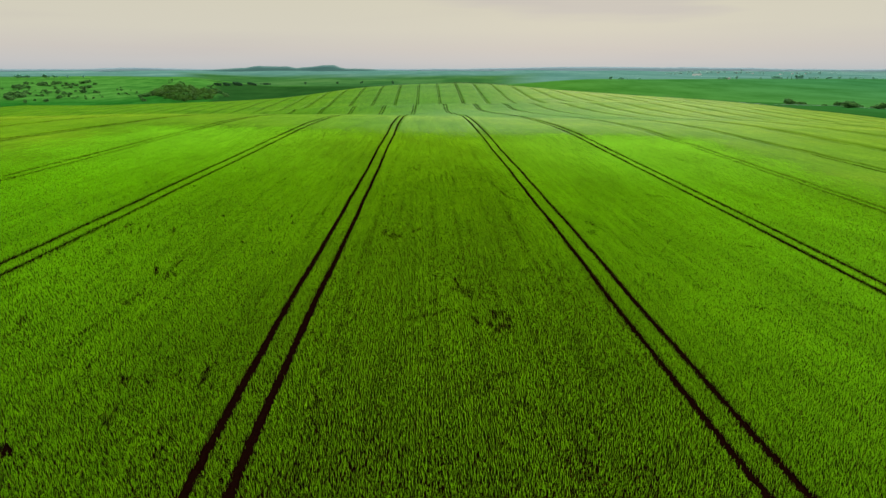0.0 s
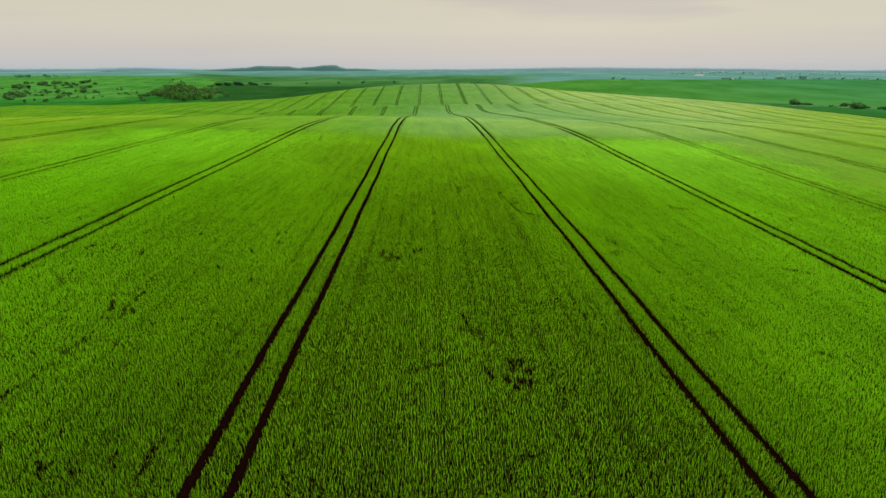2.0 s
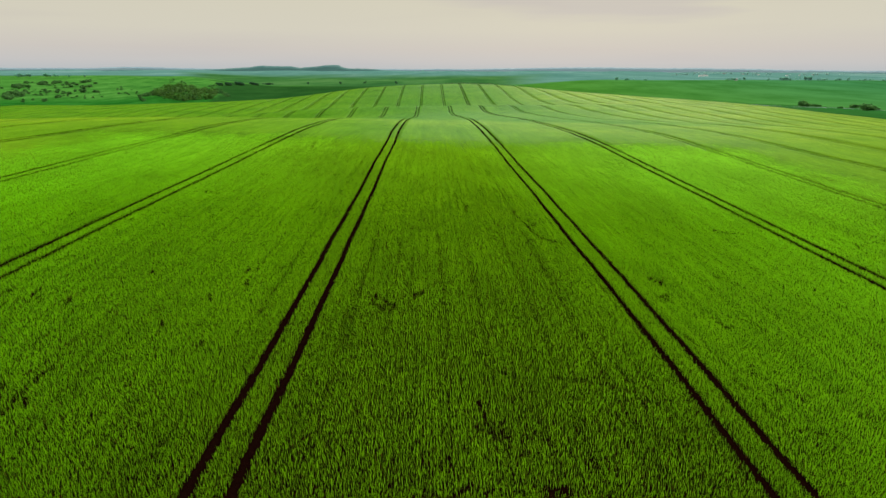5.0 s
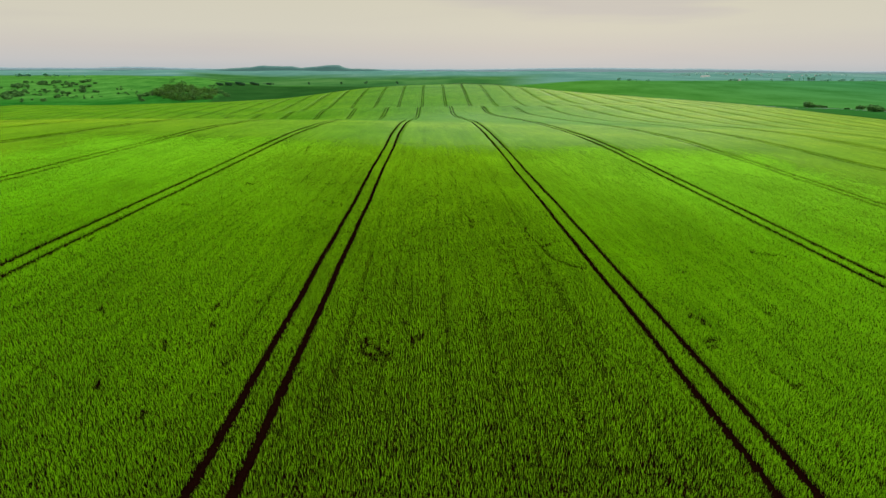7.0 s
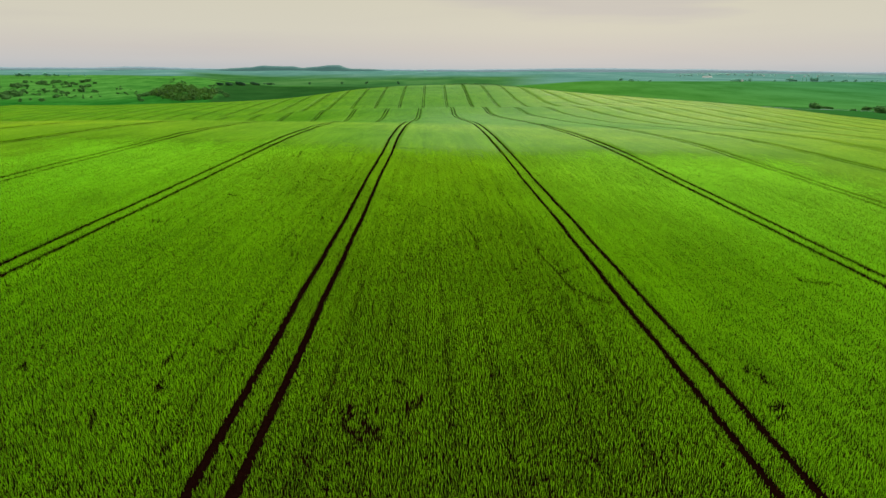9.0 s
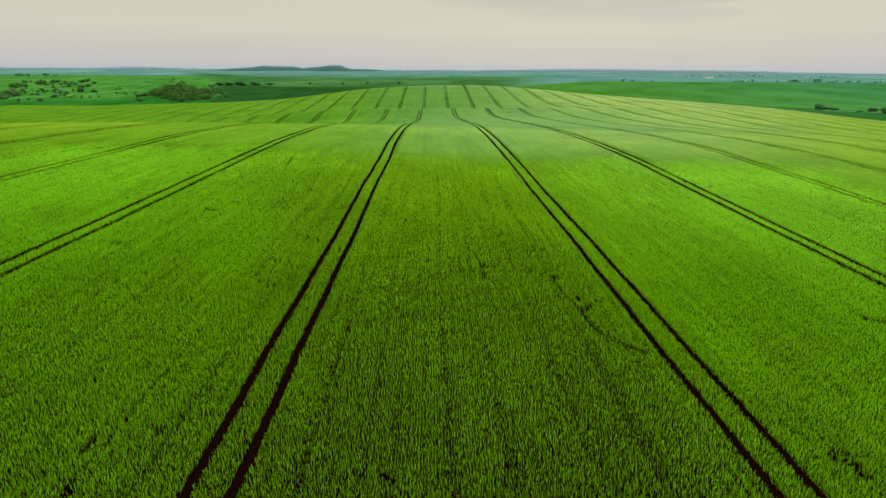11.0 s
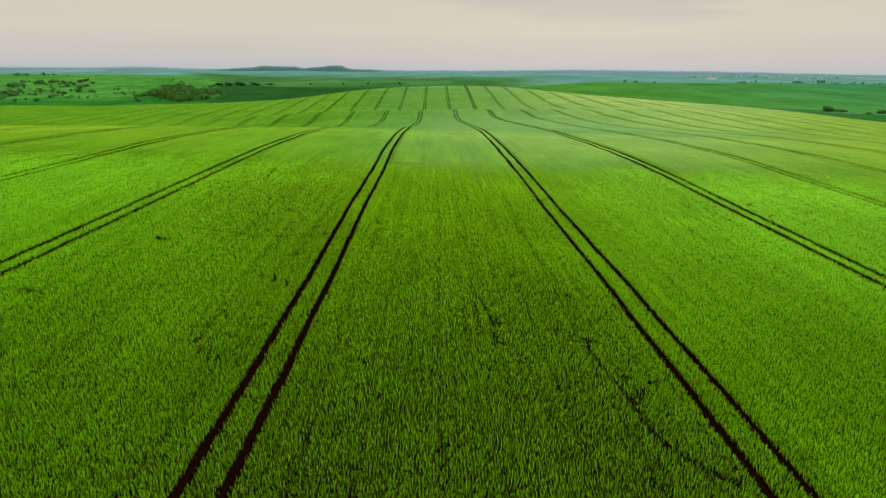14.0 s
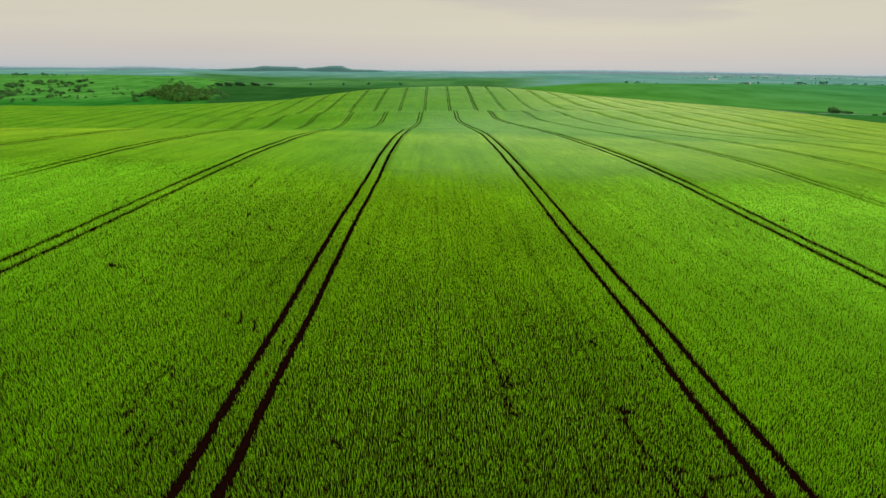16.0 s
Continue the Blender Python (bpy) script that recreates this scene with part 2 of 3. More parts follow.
def mat_ground():
    mat, nt, out = nodes_of("land")
    a, b = attr_node(nt, "land_a"), attr_node(nt, "land_b")
    sa_, sb_ = nt.nodes.new("ShaderNodeSeparateColor"), nt.nodes.new("ShaderNodeSeparateColor")
    nt.links.new(a.outputs["Color"], sa_.inputs[0])
    nt.links.new(b.outputs["Color"], sb_.inputs[0])
    clod = noise_node(nt, 6.0, 6, 0.7)
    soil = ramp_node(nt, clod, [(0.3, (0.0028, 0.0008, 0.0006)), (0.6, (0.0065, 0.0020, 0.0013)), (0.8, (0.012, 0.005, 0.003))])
    patch = noise_node(nt, 0.026, 9, 0.72, (1, 0.55, 1))
    meadow = ramp_node(nt, patch, [(0.32, (0.018, 0.100, 0.014)), (0.5, (0.046, 0.175, 0.026)), (0.66, (0.078, 0.235, 0.044))])
    meadow = mix_node(nt, 1.0, meadow, along(nt, "Y", (1060.0, 1190.0), (0.36, 0.66, 0.5), (1.0, 1.0, 1.0)), "MULTIPLY")
    dark = ramp_node(nt, noise_node(nt, 0.02, 6, 0.6, (1, 0.5, 1)), [(0.3, (0.010, 0.050, 0.010)), (0.7, (0.020, 0.076, 0.016))])
    right = ramp_node(nt, noise_node(nt, 0.010, 7, 0.65, (1, 0.5, 1)), [(0.34, (0.026, 0.118, 0.012)), (0.64, (0.052, 0.185, 0.028))])
    # bluer towards the far right: haze put into the colour
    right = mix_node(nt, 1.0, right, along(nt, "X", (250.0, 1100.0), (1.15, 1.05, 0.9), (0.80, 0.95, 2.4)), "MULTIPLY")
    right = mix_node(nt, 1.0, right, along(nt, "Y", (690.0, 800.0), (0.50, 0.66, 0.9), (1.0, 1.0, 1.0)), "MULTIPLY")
    far = ramp_node(nt, noise_node(nt, 0.004, 7, 0.65, (1, 0.4, 1)), [(0.36, (0.020, 0.085, 0.022)), (0.5, (0.036, 0.122, 0.032)), (0.64, (0.066, 0.165, 0.050))])
    # far land with the blue of haze in its base colour
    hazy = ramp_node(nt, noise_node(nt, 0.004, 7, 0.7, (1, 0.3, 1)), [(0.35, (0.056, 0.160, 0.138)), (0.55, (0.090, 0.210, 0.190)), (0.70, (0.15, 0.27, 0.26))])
    col = meadow
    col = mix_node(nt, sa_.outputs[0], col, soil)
    col = mix_node(nt, sa_.outputs[1], col, dark)
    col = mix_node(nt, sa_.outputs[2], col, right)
    col = mix_node(nt, sb_.outputs[0], col, far)
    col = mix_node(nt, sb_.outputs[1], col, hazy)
    leafy(nt, out, col, 0.0, clod, 0.05, rough=0.9, spec=0.0)
    return mat


def mat_plain(name, lo, hi, scale=2.0, rough=0.8, translucent=0.0, island=False):
    mat, nt, out = nodes_of(name)
    if island:
        fac = nt.nodes.new("ShaderNodeNewGeometry").outputs["Random Per Island"]
    else:
        fac = noise_node(nt, scale, 5, 0.6)
    leafy(nt, out, ramp_node(nt, fac, [(0.25, lo), (0.75, hi)]), translucent, rough=rough, spec=0.1, upward=0.55 if island else 0.0)
    return mat


M_BLADES, M_CANOPY, M_GROUND = mat_blades(), mat_canopy(), mat_ground()
M_BARK = mat_plain("bark", (0.03, 0.022, 0.015), (0.07, 0.05, 0.035))
M_LEAF = mat_plain("bush_leaves", (0.038, 0.140, 0.036), (0.115, 0.300, 0.066), translucent=0.45, island=True)
# village trees: leaf colour made pale and blue to carry the haze
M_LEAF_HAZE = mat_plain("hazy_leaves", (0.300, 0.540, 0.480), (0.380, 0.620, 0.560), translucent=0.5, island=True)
M_LEAF_HEDGE = mat_plain("hedge_leaves", (0.022, 0.080, 0.040), (0.060, 0.165, 0.075), translucent=0.4, island=True)
M_SCRUB = mat_plain("scrub_leaves", (0.012, 0.056, 0.007), (0.072, 0.190, 0.018), translucent=0.2, island=True)
# distant trees: leaf colour lifted and blued, with haze put in
M_LEAF_FAR = mat_plain("hazy_tree_leaves", (0.170, 0.450, 0.340), (0.250, 0.560, 0.430), translucent=0.5, island=True)


# ---------------------------------------------------------------- terrain
COLS = np.array([-450.0, -200.0, -80.0, 0.0, 80.0, 200.0, 400.0])
ROWS = np.array([-60.0, 40.0, 110.0, 180.0, 240.0, 330.0, 440.0, 495.0, 580.0, 640.0, 730.0, 830.0, 930.0])
HEIGHTS = [  # one row for each of COLS
    np.array([-8, -6, -6, -7, -11, -22, -28, -30, -33.5, -32, -30.5, -30.5, -33.0]),
    np.array([-1, 1, 1.4, 1.0, -1.6, -14, -21.5, -20.5, -27, -25.3, -22.2, -20.3, -23.5]),
    np.array([2.0, 3.6, 3.7, 2.8, 0.2, -12, -16.5, -12.3, -22.5, -20.5, -13, -6, -11]),
    np.array([-0.5, 0.6, 1.0, 1.0, -0.5, -6.4, -12, -10.2, -20.5, -18, -8.6, -1.8, -7]),
    np.array([-1.8, -1.15, -0.75, -0.9, -2.2, -6.8, -10.2, -9.6, -14.5, -13.5, -7.2, -1.6, -6]),
    np.array([-6, -5, -4.3, -4.0, -4.8, -11.6, -11.0, -10, -12, -11.5, -10.5, -11.2, -18]),
    np.array([-17, -16, -16, -15.5, -16, -22.4, -21.8, -21.5, -21, -20.8, -22, -25, -30]),
]


# the gentle swells of the near field, on top of those heights
SWELL_COLS = np.array([-140.0, -81.0, -57.0, -33.0, -9.0, 15.0, 39.0, 63.0, 87.0, 150.0])
SWELL_ROWS = np.array([-20.0, 35.0, 65.0, 95.0, 125.0, 155.0, 185.0, 240.0])
SWELLS = [
    np.zeros(8),
    np.array([0, 0.6, 0.6, 0.65, 0.55, 0.27, 0.2, 0]),
    np.array([0, -0.2, -0.18, -0.11, 0.01, 0.02, 0.15, 0]),
    np.array([0.2, 0.45, 0.25, 0.24, 0.23, 0.4, 0.35, 0]),
    np.array([0, 0, 0.06, 0, 0.15, 0.4, 0.4, 0]),
    np.array([0, 0.06, 0.21, 0.2, 0.27, 0.3, 0.2, 0]),
    np.array([-0.2, -0.45, -0.24, 0.07, 0.53, 0.7, 0.5, 0]),
    np.array([-0.6, -1.2, -1.1, -0.6, -0.04, 0.36, 0.75, 0]),
    np.array([-0.4, -0.6, -0.6, -0.6, -0.47, -0.2, 0.3, 0]),
    np.zeros(8),
]


def hermite(knots, vals, q):
    """Smooth curve through vals (knots first) at q; vals may carry one column for each q."""
    q = np.clip(q, knots[0], knots[-1])
    i = np.clip(np.searchsorted(knots, q, side="right") - 1, 0, len(knots) - 2)
    slope = np.diff(vals, axis=0) / (np.diff(knots)[:, None] if vals.ndim > 1 else np.diff(knots))
    tang = np.concatenate([slope[:1], 0.5 * (slope[1:] + slope[:-1]), slope[-1:]])
    n = np.arange(len(q))
    pick = (lambda a, j: a[j, n]) if vals.ndim > 1 else (lambda a, j: a[j])
    h = knots[i + 1] - knots[i]
    s = (q - knots[i]) / h
    return ((2 * s**3 - 3 * s**2 + 1) * pick(vals, i) + (s**3 - 2 * s**2 + s) * h * pick(tang, i)
            + (3 * s**2 - 2 * s**3) * pick(vals, i + 1) + (s**3 - s**2) * h * pick(tang, i + 1))


def step(a, b, v):
    s = np.clip((v - a) / (b - a), 0, 1)
    return s * s * (3 - 2 * s)


def waves(x, y, size, seed):
    """Cheap smooth unevenness, about -1 to 1."""
    r = np.random.RandomState(seed)
    out = np.zeros_like(x)
    for k in range(6):
        a, f, ph = r.uniform(0, 6.28), r.uniform(0.6, 1.7) * 6.28 / size, r.uniform(0, 6.28)
        out += np.sin(f * (x * math.cos(a) + y * math.sin(a)) + ph)
    return out / 3.0


def far_land(x, y):
    u = x / np.maximum(y, 300.0)
    left, right = step(-0.24, -0.40, u), step(0.03, 0.30, u)
    mid = 1 - left - right
    zl = -38 + 33 * step(960, 1950, y)
    zm = -40 + 15 * step(1300, 2200, y)
    zr = -36 + 27 * step(850, 1900, y)
    z = left * zl + mid * zm + right * zr
    z = z + 11 * np.exp(-(((x + 445) / 75) ** 2 + ((y - 1140) / 110) ** 2))  # the knoll under the thicket
    lift = step(2000, 4600, y)
    return z + lift * (8 - z) + waves(x, y, 420, 5) * 1.5 * step(900, 1300, y) + waves(x, y, 900, 6) * 4 * step(2100, 3000, y)


def land(x, y):
    x, y = np.asarray(x, float).ravel(), np.asarray(y, float).ravel()
    cols = np.stack([hermite(ROWS, h, y) for h in HEIGHTS])
    z = hermite(COLS, cols, x) + hermite(SWELL_COLS, np.stack([hermite(SWELL_ROWS, h, y) for h in SWELLS]), x)
    w = np.maximum(step(880, 1020, y), np.maximum(step(420, 700, x), step(560, 780, -x)))
    z = z + waves(x, y, 60, 3) * 0.10
    return z * (1 - w) + far_land(x, y) * w - 0.3


def at(x, y):
    return float(land([x], [y])[0])


# ---------------------------------------------------------------- field and tramlines
GAUGE, TRACK, SPACING, FIRST = 1.80, 0.53, 24.0, -9.06
FIELD_X, FIELD_Y = (-565.0, 340.0), (-60.0, 868.0)
CROP = 0.50   # height of the closed leaf layer where single plants do not show
UNDER = 0.08  # height of the stems and low leaves under the single plants


def plants_zone(x, y):
    """1 where plants stand singly, 0 where the crop is one closed layer."""
    return step(124, 66, np.maximum(np.abs(x - 1) / 0.74, y - 60)) * step(6, 12, y) * step(9.5, 7.0, np.abs(x) - 0.80 * y)


def wander(y):
    return 0.05 * np.sin(y / 17.0 + 0.6) + 0.05 * np.sin(y / 7.3) + 0.025 * np.sin(y / 2.7 + 2) + 0.08 * np.sin((y - 53) / 13.0)


def track_gap(x, y):
    """Distance from the middle of the next wheel track."""
    u = x - wander(y) - FIRST
    u = u - SPACING * np.round(u / SPACING)
    return np.abs(np.abs(u) - GAUGE / 2)


# bare cracks and gaps in the stand: polylines of (x, y), and their half width
GAPS = [
    ([(3.0, 38.6), (3.6, 37.0)], 0.08),
    ([(-1.5, 37.7), (-0.6, 38.2), (0.5, 38.8), (1.4, 39.6)], 0.075),
    ([(2.2, 46.1), (2.4, 44.4), (2.6, 43.2), (3.3, 42.2)], 0.08),
    ([(2.0, 43.6), (3.4, 43.0)], 0.10),
    ([(5.6, 48.6), (7.4, 48.6), (9.8, 47.8), (11.4, 46.1)], 0.045),
    ([(9.6, 44.4), (10.6, 43.2), (11.6, 42.4)], 0.05),
    ([(-6.7, 41.6), (-5.2, 44.1)], 0.04),
    ([(9.7, 88.0), (10.0, 85.0), (10.4, 82.3)], 0.06),
    ([(10.4, 82.3), (10.6, 79.6), (11.0, 77.7), (11.9, 76.2), (13.0, 75.2)], 0.11),
    ([(-2.3, 63.6), (-1.9, 63.2)], 0.10),
    ([(9.9, 88.9), (10.3, 88.4)], 0.15),
    ([(3.3, 97.2), (3.9, 94.0), (4.2, 91.4)], 0.06),
    ([(7.3, 101.8), (7.6, 101.5)], 0.13),
    ([(10.3, 96.7), (10.6, 96.2)], 0.12),
    ([(-4.1, 85.9), (-3.8, 85.4)], 0.13),
    ([(-20.8, 40.4), (-21.0, 38.6)], 0.12),
    ([(-21.0, 37.4), (-21.2, 35.6), (-21.4, 33.8)], 0.07),
    ([(-16.7, 29.2), (-16.3, 28.6)], 0.16),
    ([(-18.7, 23.0), (-18.3, 22.2)], 0.16),
    ([(-22.4, 63.9), (-21.9, 62.9)], 0.13),
    ([(-17.7, 54.6), (-17.3, 53.6)], 0.10),
    ([(-29.0, 93.9), (-27.9, 93.4)], 0.20),
    ([(31.2, 81.4), (32.6, 80.6)], 0.24),
    ([(32.6, 57.6), (34.0, 56.9)], 0.20),
    ([(32.9, 80.9), (33.9, 80.4)], 0.20),
    ([(24.6, 41.0), (25.2, 40.4)], 0.14),
    ([(25.8, 41.6), (27.0, 37.0), (27.6, 34.4)], 0.05),
    ([(32.2, 41.9), (33.4, 40.8)], 0.16),
    ([(17.2, 67.9), (17.6, 66.4)], 0.06),
    ([(16.5, 54.4), (16.8, 53.0)], 0.08),
    ([(19.4, 58.4), (20.2, 55.4)], 0.06),
    ([(-24.0, 111.7), (-22.3, 111.2), (-18.0, 110.4), (-11.6, 110.4), (-10.5, 112.5)], 0.07),
    ([(-25.6, 107.8), (-24.7, 107.2)], 0.22),
    ([(-24.0, 139.3), (-24.3, 143.0), (-24.8, 147.6)], 0.10),
    ([(50.0, 487.0), (58.0, 489.0)], 1.1),
]
GAPS = [(pts, 1.3 * half) for pts, half in GAPS]
scatter_seed = np.random.RandomState(17)
# patches where many plants are missing: x, y, half width, half length, number of holes
for px, py, rx, ry, holes in ((5.1, 38.6, 0.55, 0.8, 16), (5.0, 36.6, 1.0, 0.7, 8), (-4.1, 59.9, 0.6, 1.3, 14), (-3.4, 58.4, 0.6, 0.5, 8),
                              (-1.2, 60.7, 0.5, 0.7, 7), (18.5, 64.4, 0.45, 0.9, 9), (17.8, 60.7, 0.4, 0.8, 9), (11.2, 82.8, 0.35, 1.2, 8),
                              (4.3, 90.0, 0.3, 1.9, 9), (2.6, 43.6, 0.7, 0.6, 7)):
    for _ in range(holes):
        nx, ny = px + rx * scatter_seed.uniform(-1, 1), py + ry * scatter_seed.uniform(-1, 1)
        GAPS.append(([(nx, ny), (nx + scatter_seed.uniform(-0.2, 0.2), ny + scatter_seed.uniform(0.1, 0.4))], scatter_seed.uniform(0.10, 0.17)))
for _ in range(44):  # small nicks all over the near field
    nx, ny, na = scatter_seed.uniform(-48, 52), scatter_seed.uniform(24, 150), scatter_seed.uniform(-0.5, 0.5)
    nl = scatter_seed.uniform(0.15, 1.1)
    GAPS.append(([(nx, ny), (nx + nl * math.cos(na), ny + nl * math.sin(na))], scatter_seed.uniform(0.06, 0.12)))


for _ in range(34):  # and in clusters off to the sides
    side_of = scatter_seed.choice([-1, 1])
    mx, my = 2 + side_of * (13 + 34 * scatter_seed.rand() ** 1.5), scatter_seed.uniform(26, 140)
    for _ in range(scatter_seed.randint(6, 14)):
        nx, ny, na = mx + scatter_seed.normal(0, 1.8), my + scatter_seed.normal(0, 2.6), math.pi / 2 + scatter_seed.normal(0, 0.35)
        nl = scatter_seed.uniform(0.2, 1.6)
        if track_gap(np.array([nx]), np.array([ny]))[0] > 0.8:
            GAPS.append(([(nx, ny), (nx + nl * math.cos(na), ny + nl * math.sin(na))], scatter_seed.uniform(0.05, 0.12)))


def gap_mask(x, y):
    best = np.full(len(x), 9.0)
    for pts, half in GAPS:
        for (ax, ay), (bx, by) in zip(pts, pts[1:]):
            dx, dy = bx - ax, by - ay
            reach = 4 * half
            i = np.flatnonzero((np.abs(x - (ax + bx) / 2) < abs(dx) / 2 + reach) & (np.abs(y - (ay + by) / 2) < abs(dy) / 2 + reach))
            if len(i) == 0:
                continue
            s = np.clip(((x[i] - ax) * dx + (y[i] - ay) * dy) / (dx * dx + dy * dy), 0, 1)
            best[i] = np.minimum(best[i], np.hypot(x[i] - ax - s * dx, y[i] - ay - s * dy) / half)
    return best / (1 + 0.40 * waves(x, y, 0.9, 31) + 0.25 * waves(x, y, 0.33, 32))


def mesh_object(name, verts, quads, mat, smooth=True, tris=None):
    me = bpy.data.meshes.new(name)
    verts = np.asarray(verts, np.float32)
    faces = [np.asarray(f, np.int32) for f in (quads, tris) if f is not None and len(f)]
    sizes = np.concatenate([np.full(len(f), f.shape[1], np.int32) for f in faces])
    idx = np.concatenate([f.ravel() for f in faces])
    me.vertices.add(len(verts))
    me.vertices.foreach_set("co", verts.ravel())
    me.loops.add(len(idx))
    me.loops.foreach_set("vertex_index", idx)
    me.polygons.add(len(sizes))
    me.polygons.foreach_set("loop_start", np.concatenate([[0], np.cumsum(sizes)[:-1]]).astype(np.int32))
    me.polygons.foreach_set("loop_total", sizes)
    me.update(calc_edges=True)
    me.polygons.foreach_set("use_smooth", np.full(len(sizes), smooth))
    me.materials.append(mat)
    return new(name, me)


def grid_quads(nu, nv):
    i = np.arange(nu - 1)[:, None] * nv + np.arange(nv - 1)[None, :]
    return np.stack([i, i + nv, i + nv + 1, i + 1], -1).reshape(-1, 4)


def build_ground():
    ang = np.concatenate([np.arange(-48, 48.01, 0.5), np.arange(51, 310, 4.0)])
    rad = np.concatenate([[0.0], np.geomspace(3.0, 4900.0, 260)])
    a, r = np.meshgrid(np.radians(ang), rad, indexing="ij")
    x, y = (r * np.sin(a)).ravel(), (30 + r * np.cos(a)).ravel()
    z = land(x, y) + 0.12
    q = grid_quads(len(ang), len(rad))
    i = (len(ang) - 1) * len(rad) + np.arange(len(rad) - 1)
    q = np.concatenate([q, np.stack([i, np.arange(len(rad) - 1), np.arange(1, len(rad)), i + 1], -1)])
    ob = mesh_object("ground", np.stack([x, y, z], -1), q[:, ::-1], M_GROUND)
    wob = waves(x, y, 300, 8) * 14
    u = x / np.maximum(y, 300.0)
    infield = step(-575, -560, x) * step(360, 338, x) * step(885, 868, y)
    dark = step(-0.350, -0.338, u + wob * 0.0009) * step(0.02, 0.0, u) * step(880, 900, y) * step(1850, 1835, y + 0.5 * wob - 0.25 * x - 100)
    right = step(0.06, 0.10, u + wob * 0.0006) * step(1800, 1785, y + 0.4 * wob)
    far = step(1850, 1870, y + wob) * step(-0.40, -0.36, u) + step(2010, 2050, y + wob) * step(-0.36, -0.40, u)
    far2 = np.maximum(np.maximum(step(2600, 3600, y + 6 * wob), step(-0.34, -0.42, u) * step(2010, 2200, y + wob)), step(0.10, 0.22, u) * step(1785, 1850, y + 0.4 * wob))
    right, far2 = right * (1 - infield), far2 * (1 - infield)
    edge_shade = 0.75 * np.maximum(step(346, 352, x) * step(500, 372, x) * step(980, 880, y), step(874, 880, y) * step(1060, 900, y) * step(-40, 0, x) * step(500, 372, x))
    dark, right = np.maximum(dark, edge_shade), right * (1 - edge_shade)  # dark colour along the crop's edge shades the slope that turns away
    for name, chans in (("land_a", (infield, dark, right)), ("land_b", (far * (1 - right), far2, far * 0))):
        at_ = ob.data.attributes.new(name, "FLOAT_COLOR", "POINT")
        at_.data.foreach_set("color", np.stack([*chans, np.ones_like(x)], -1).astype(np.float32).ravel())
    return tagged(ob, "rolling green farmland with brown soil under the crop", "ground", kind="structure")


def wheel(c):
    """Open width of a wheel track: the leaves close over it on the flanks."""
    if -12 < c < 20:
        return TRACK
    if -40 < c < -12:
        return 0.58
    return 0.72 if -40 < c < 50 else 0.62 if -110 < c < 0 else 0.46 if c < 100 else 0.30


def build_canopy():
    ys = np.concatenate([np.arange(-60, 14, 4.0), np.arange(14, 100, 2.0), np.arange(100, 300, 1.4), np.arange(300, 868.1, 4.0)])
    ks = range(math.ceil((FIELD_X[0] - FIRST) / SPACING), math.floor((FIELD_X[1] - FIRST) / SPACING) + 1)
    strips = []
    for k in ks:
        c = FIRST + SPACING * k
        g0, g1, g2 = (GAUGE / 2 + e * wheel(c + w) / 2 for e, w in ((-1, 0), (1, 0), (1, SPACING)))
        strips.append((c - g0, c + g0, 3))
        strips.append((c + g1, c + SPACING - g2, 20 if k in (-2, -1, 0, 1) else 10 if abs(k) < 5 else 4))
    rs = np.random.RandomState(2)
    for x0, x1, n in strips:
        us = np.concatenate([[x0 + 0.05, x0 + 0.02], np.linspace(x0, x1, n + 1), [x1 - 0.02, x1 - 0.05]])
        X, Y = np.meshgrid(us, ys, indexing="ij")
        zone = plants_zone(X, Y)
        L = CROP + (UNDER - CROP) * zone
        L[0] = L[-1] = -0.06
        L[1] -= 0.06
        L[-2] -= 0.06
        X = X + wander(Y)
        near = (Y > 10) & (Y < 200)
        edge = np.zeros_like(X)
        edge[:4], edge[-4:] = 1, -1
        ragged = rs.uniform(-0.07, 0.05, (1, len(ys))), rs.uniform(-0.07, 0.05, (1, len(ys)))
        X = X + (edge > 0) * near * -ragged[0] + (edge < 0) * near * ragged[1]
        x, y = X.ravel(), Y.ravel()
        g = gap_mask(x, y)
        # strip edges: shade of the track walls put in as the dark stem colour
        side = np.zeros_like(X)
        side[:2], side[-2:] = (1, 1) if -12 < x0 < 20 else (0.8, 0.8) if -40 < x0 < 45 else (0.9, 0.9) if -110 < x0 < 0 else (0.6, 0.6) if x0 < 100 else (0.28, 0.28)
        bare_shade = np.maximum(np.maximum(side, zone**2).ravel(), np.clip(1.4 - g, 0, 1))
        rough = rs.uniform(-0.025, 0.025, len(x)) + waves(x, y, 1.6, 4) * 0.02 + waves(x, y, 4.3, 14) * 0.03 + waves(x, y, 11, 9) * 0.05
        z = land(x, y) + L.ravel() + rough * (L.ravel() > 0.04) * (1 - 0.6 * zone.ravel()) - np.maximum(L.ravel() - 0.08, 0) * 0.85 * np.clip(1.5 - g, 0, 1)
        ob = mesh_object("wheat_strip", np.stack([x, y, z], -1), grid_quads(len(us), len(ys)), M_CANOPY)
        at_ = ob.data.attributes.new("bare_shade", "FLOAT", "POINT")
        at_.data.foreach_set("value", bare_shade.astype(np.float32))
        wide = x1 - x0 > 5
        tagged(ob, "broad strip of dense young green wheat between tramlines" if wide else "narrow strip of green wheat between two wheel tracks", "crop",
               "broad wheat strips" if wide else "narrow wheat strips", "stuff")


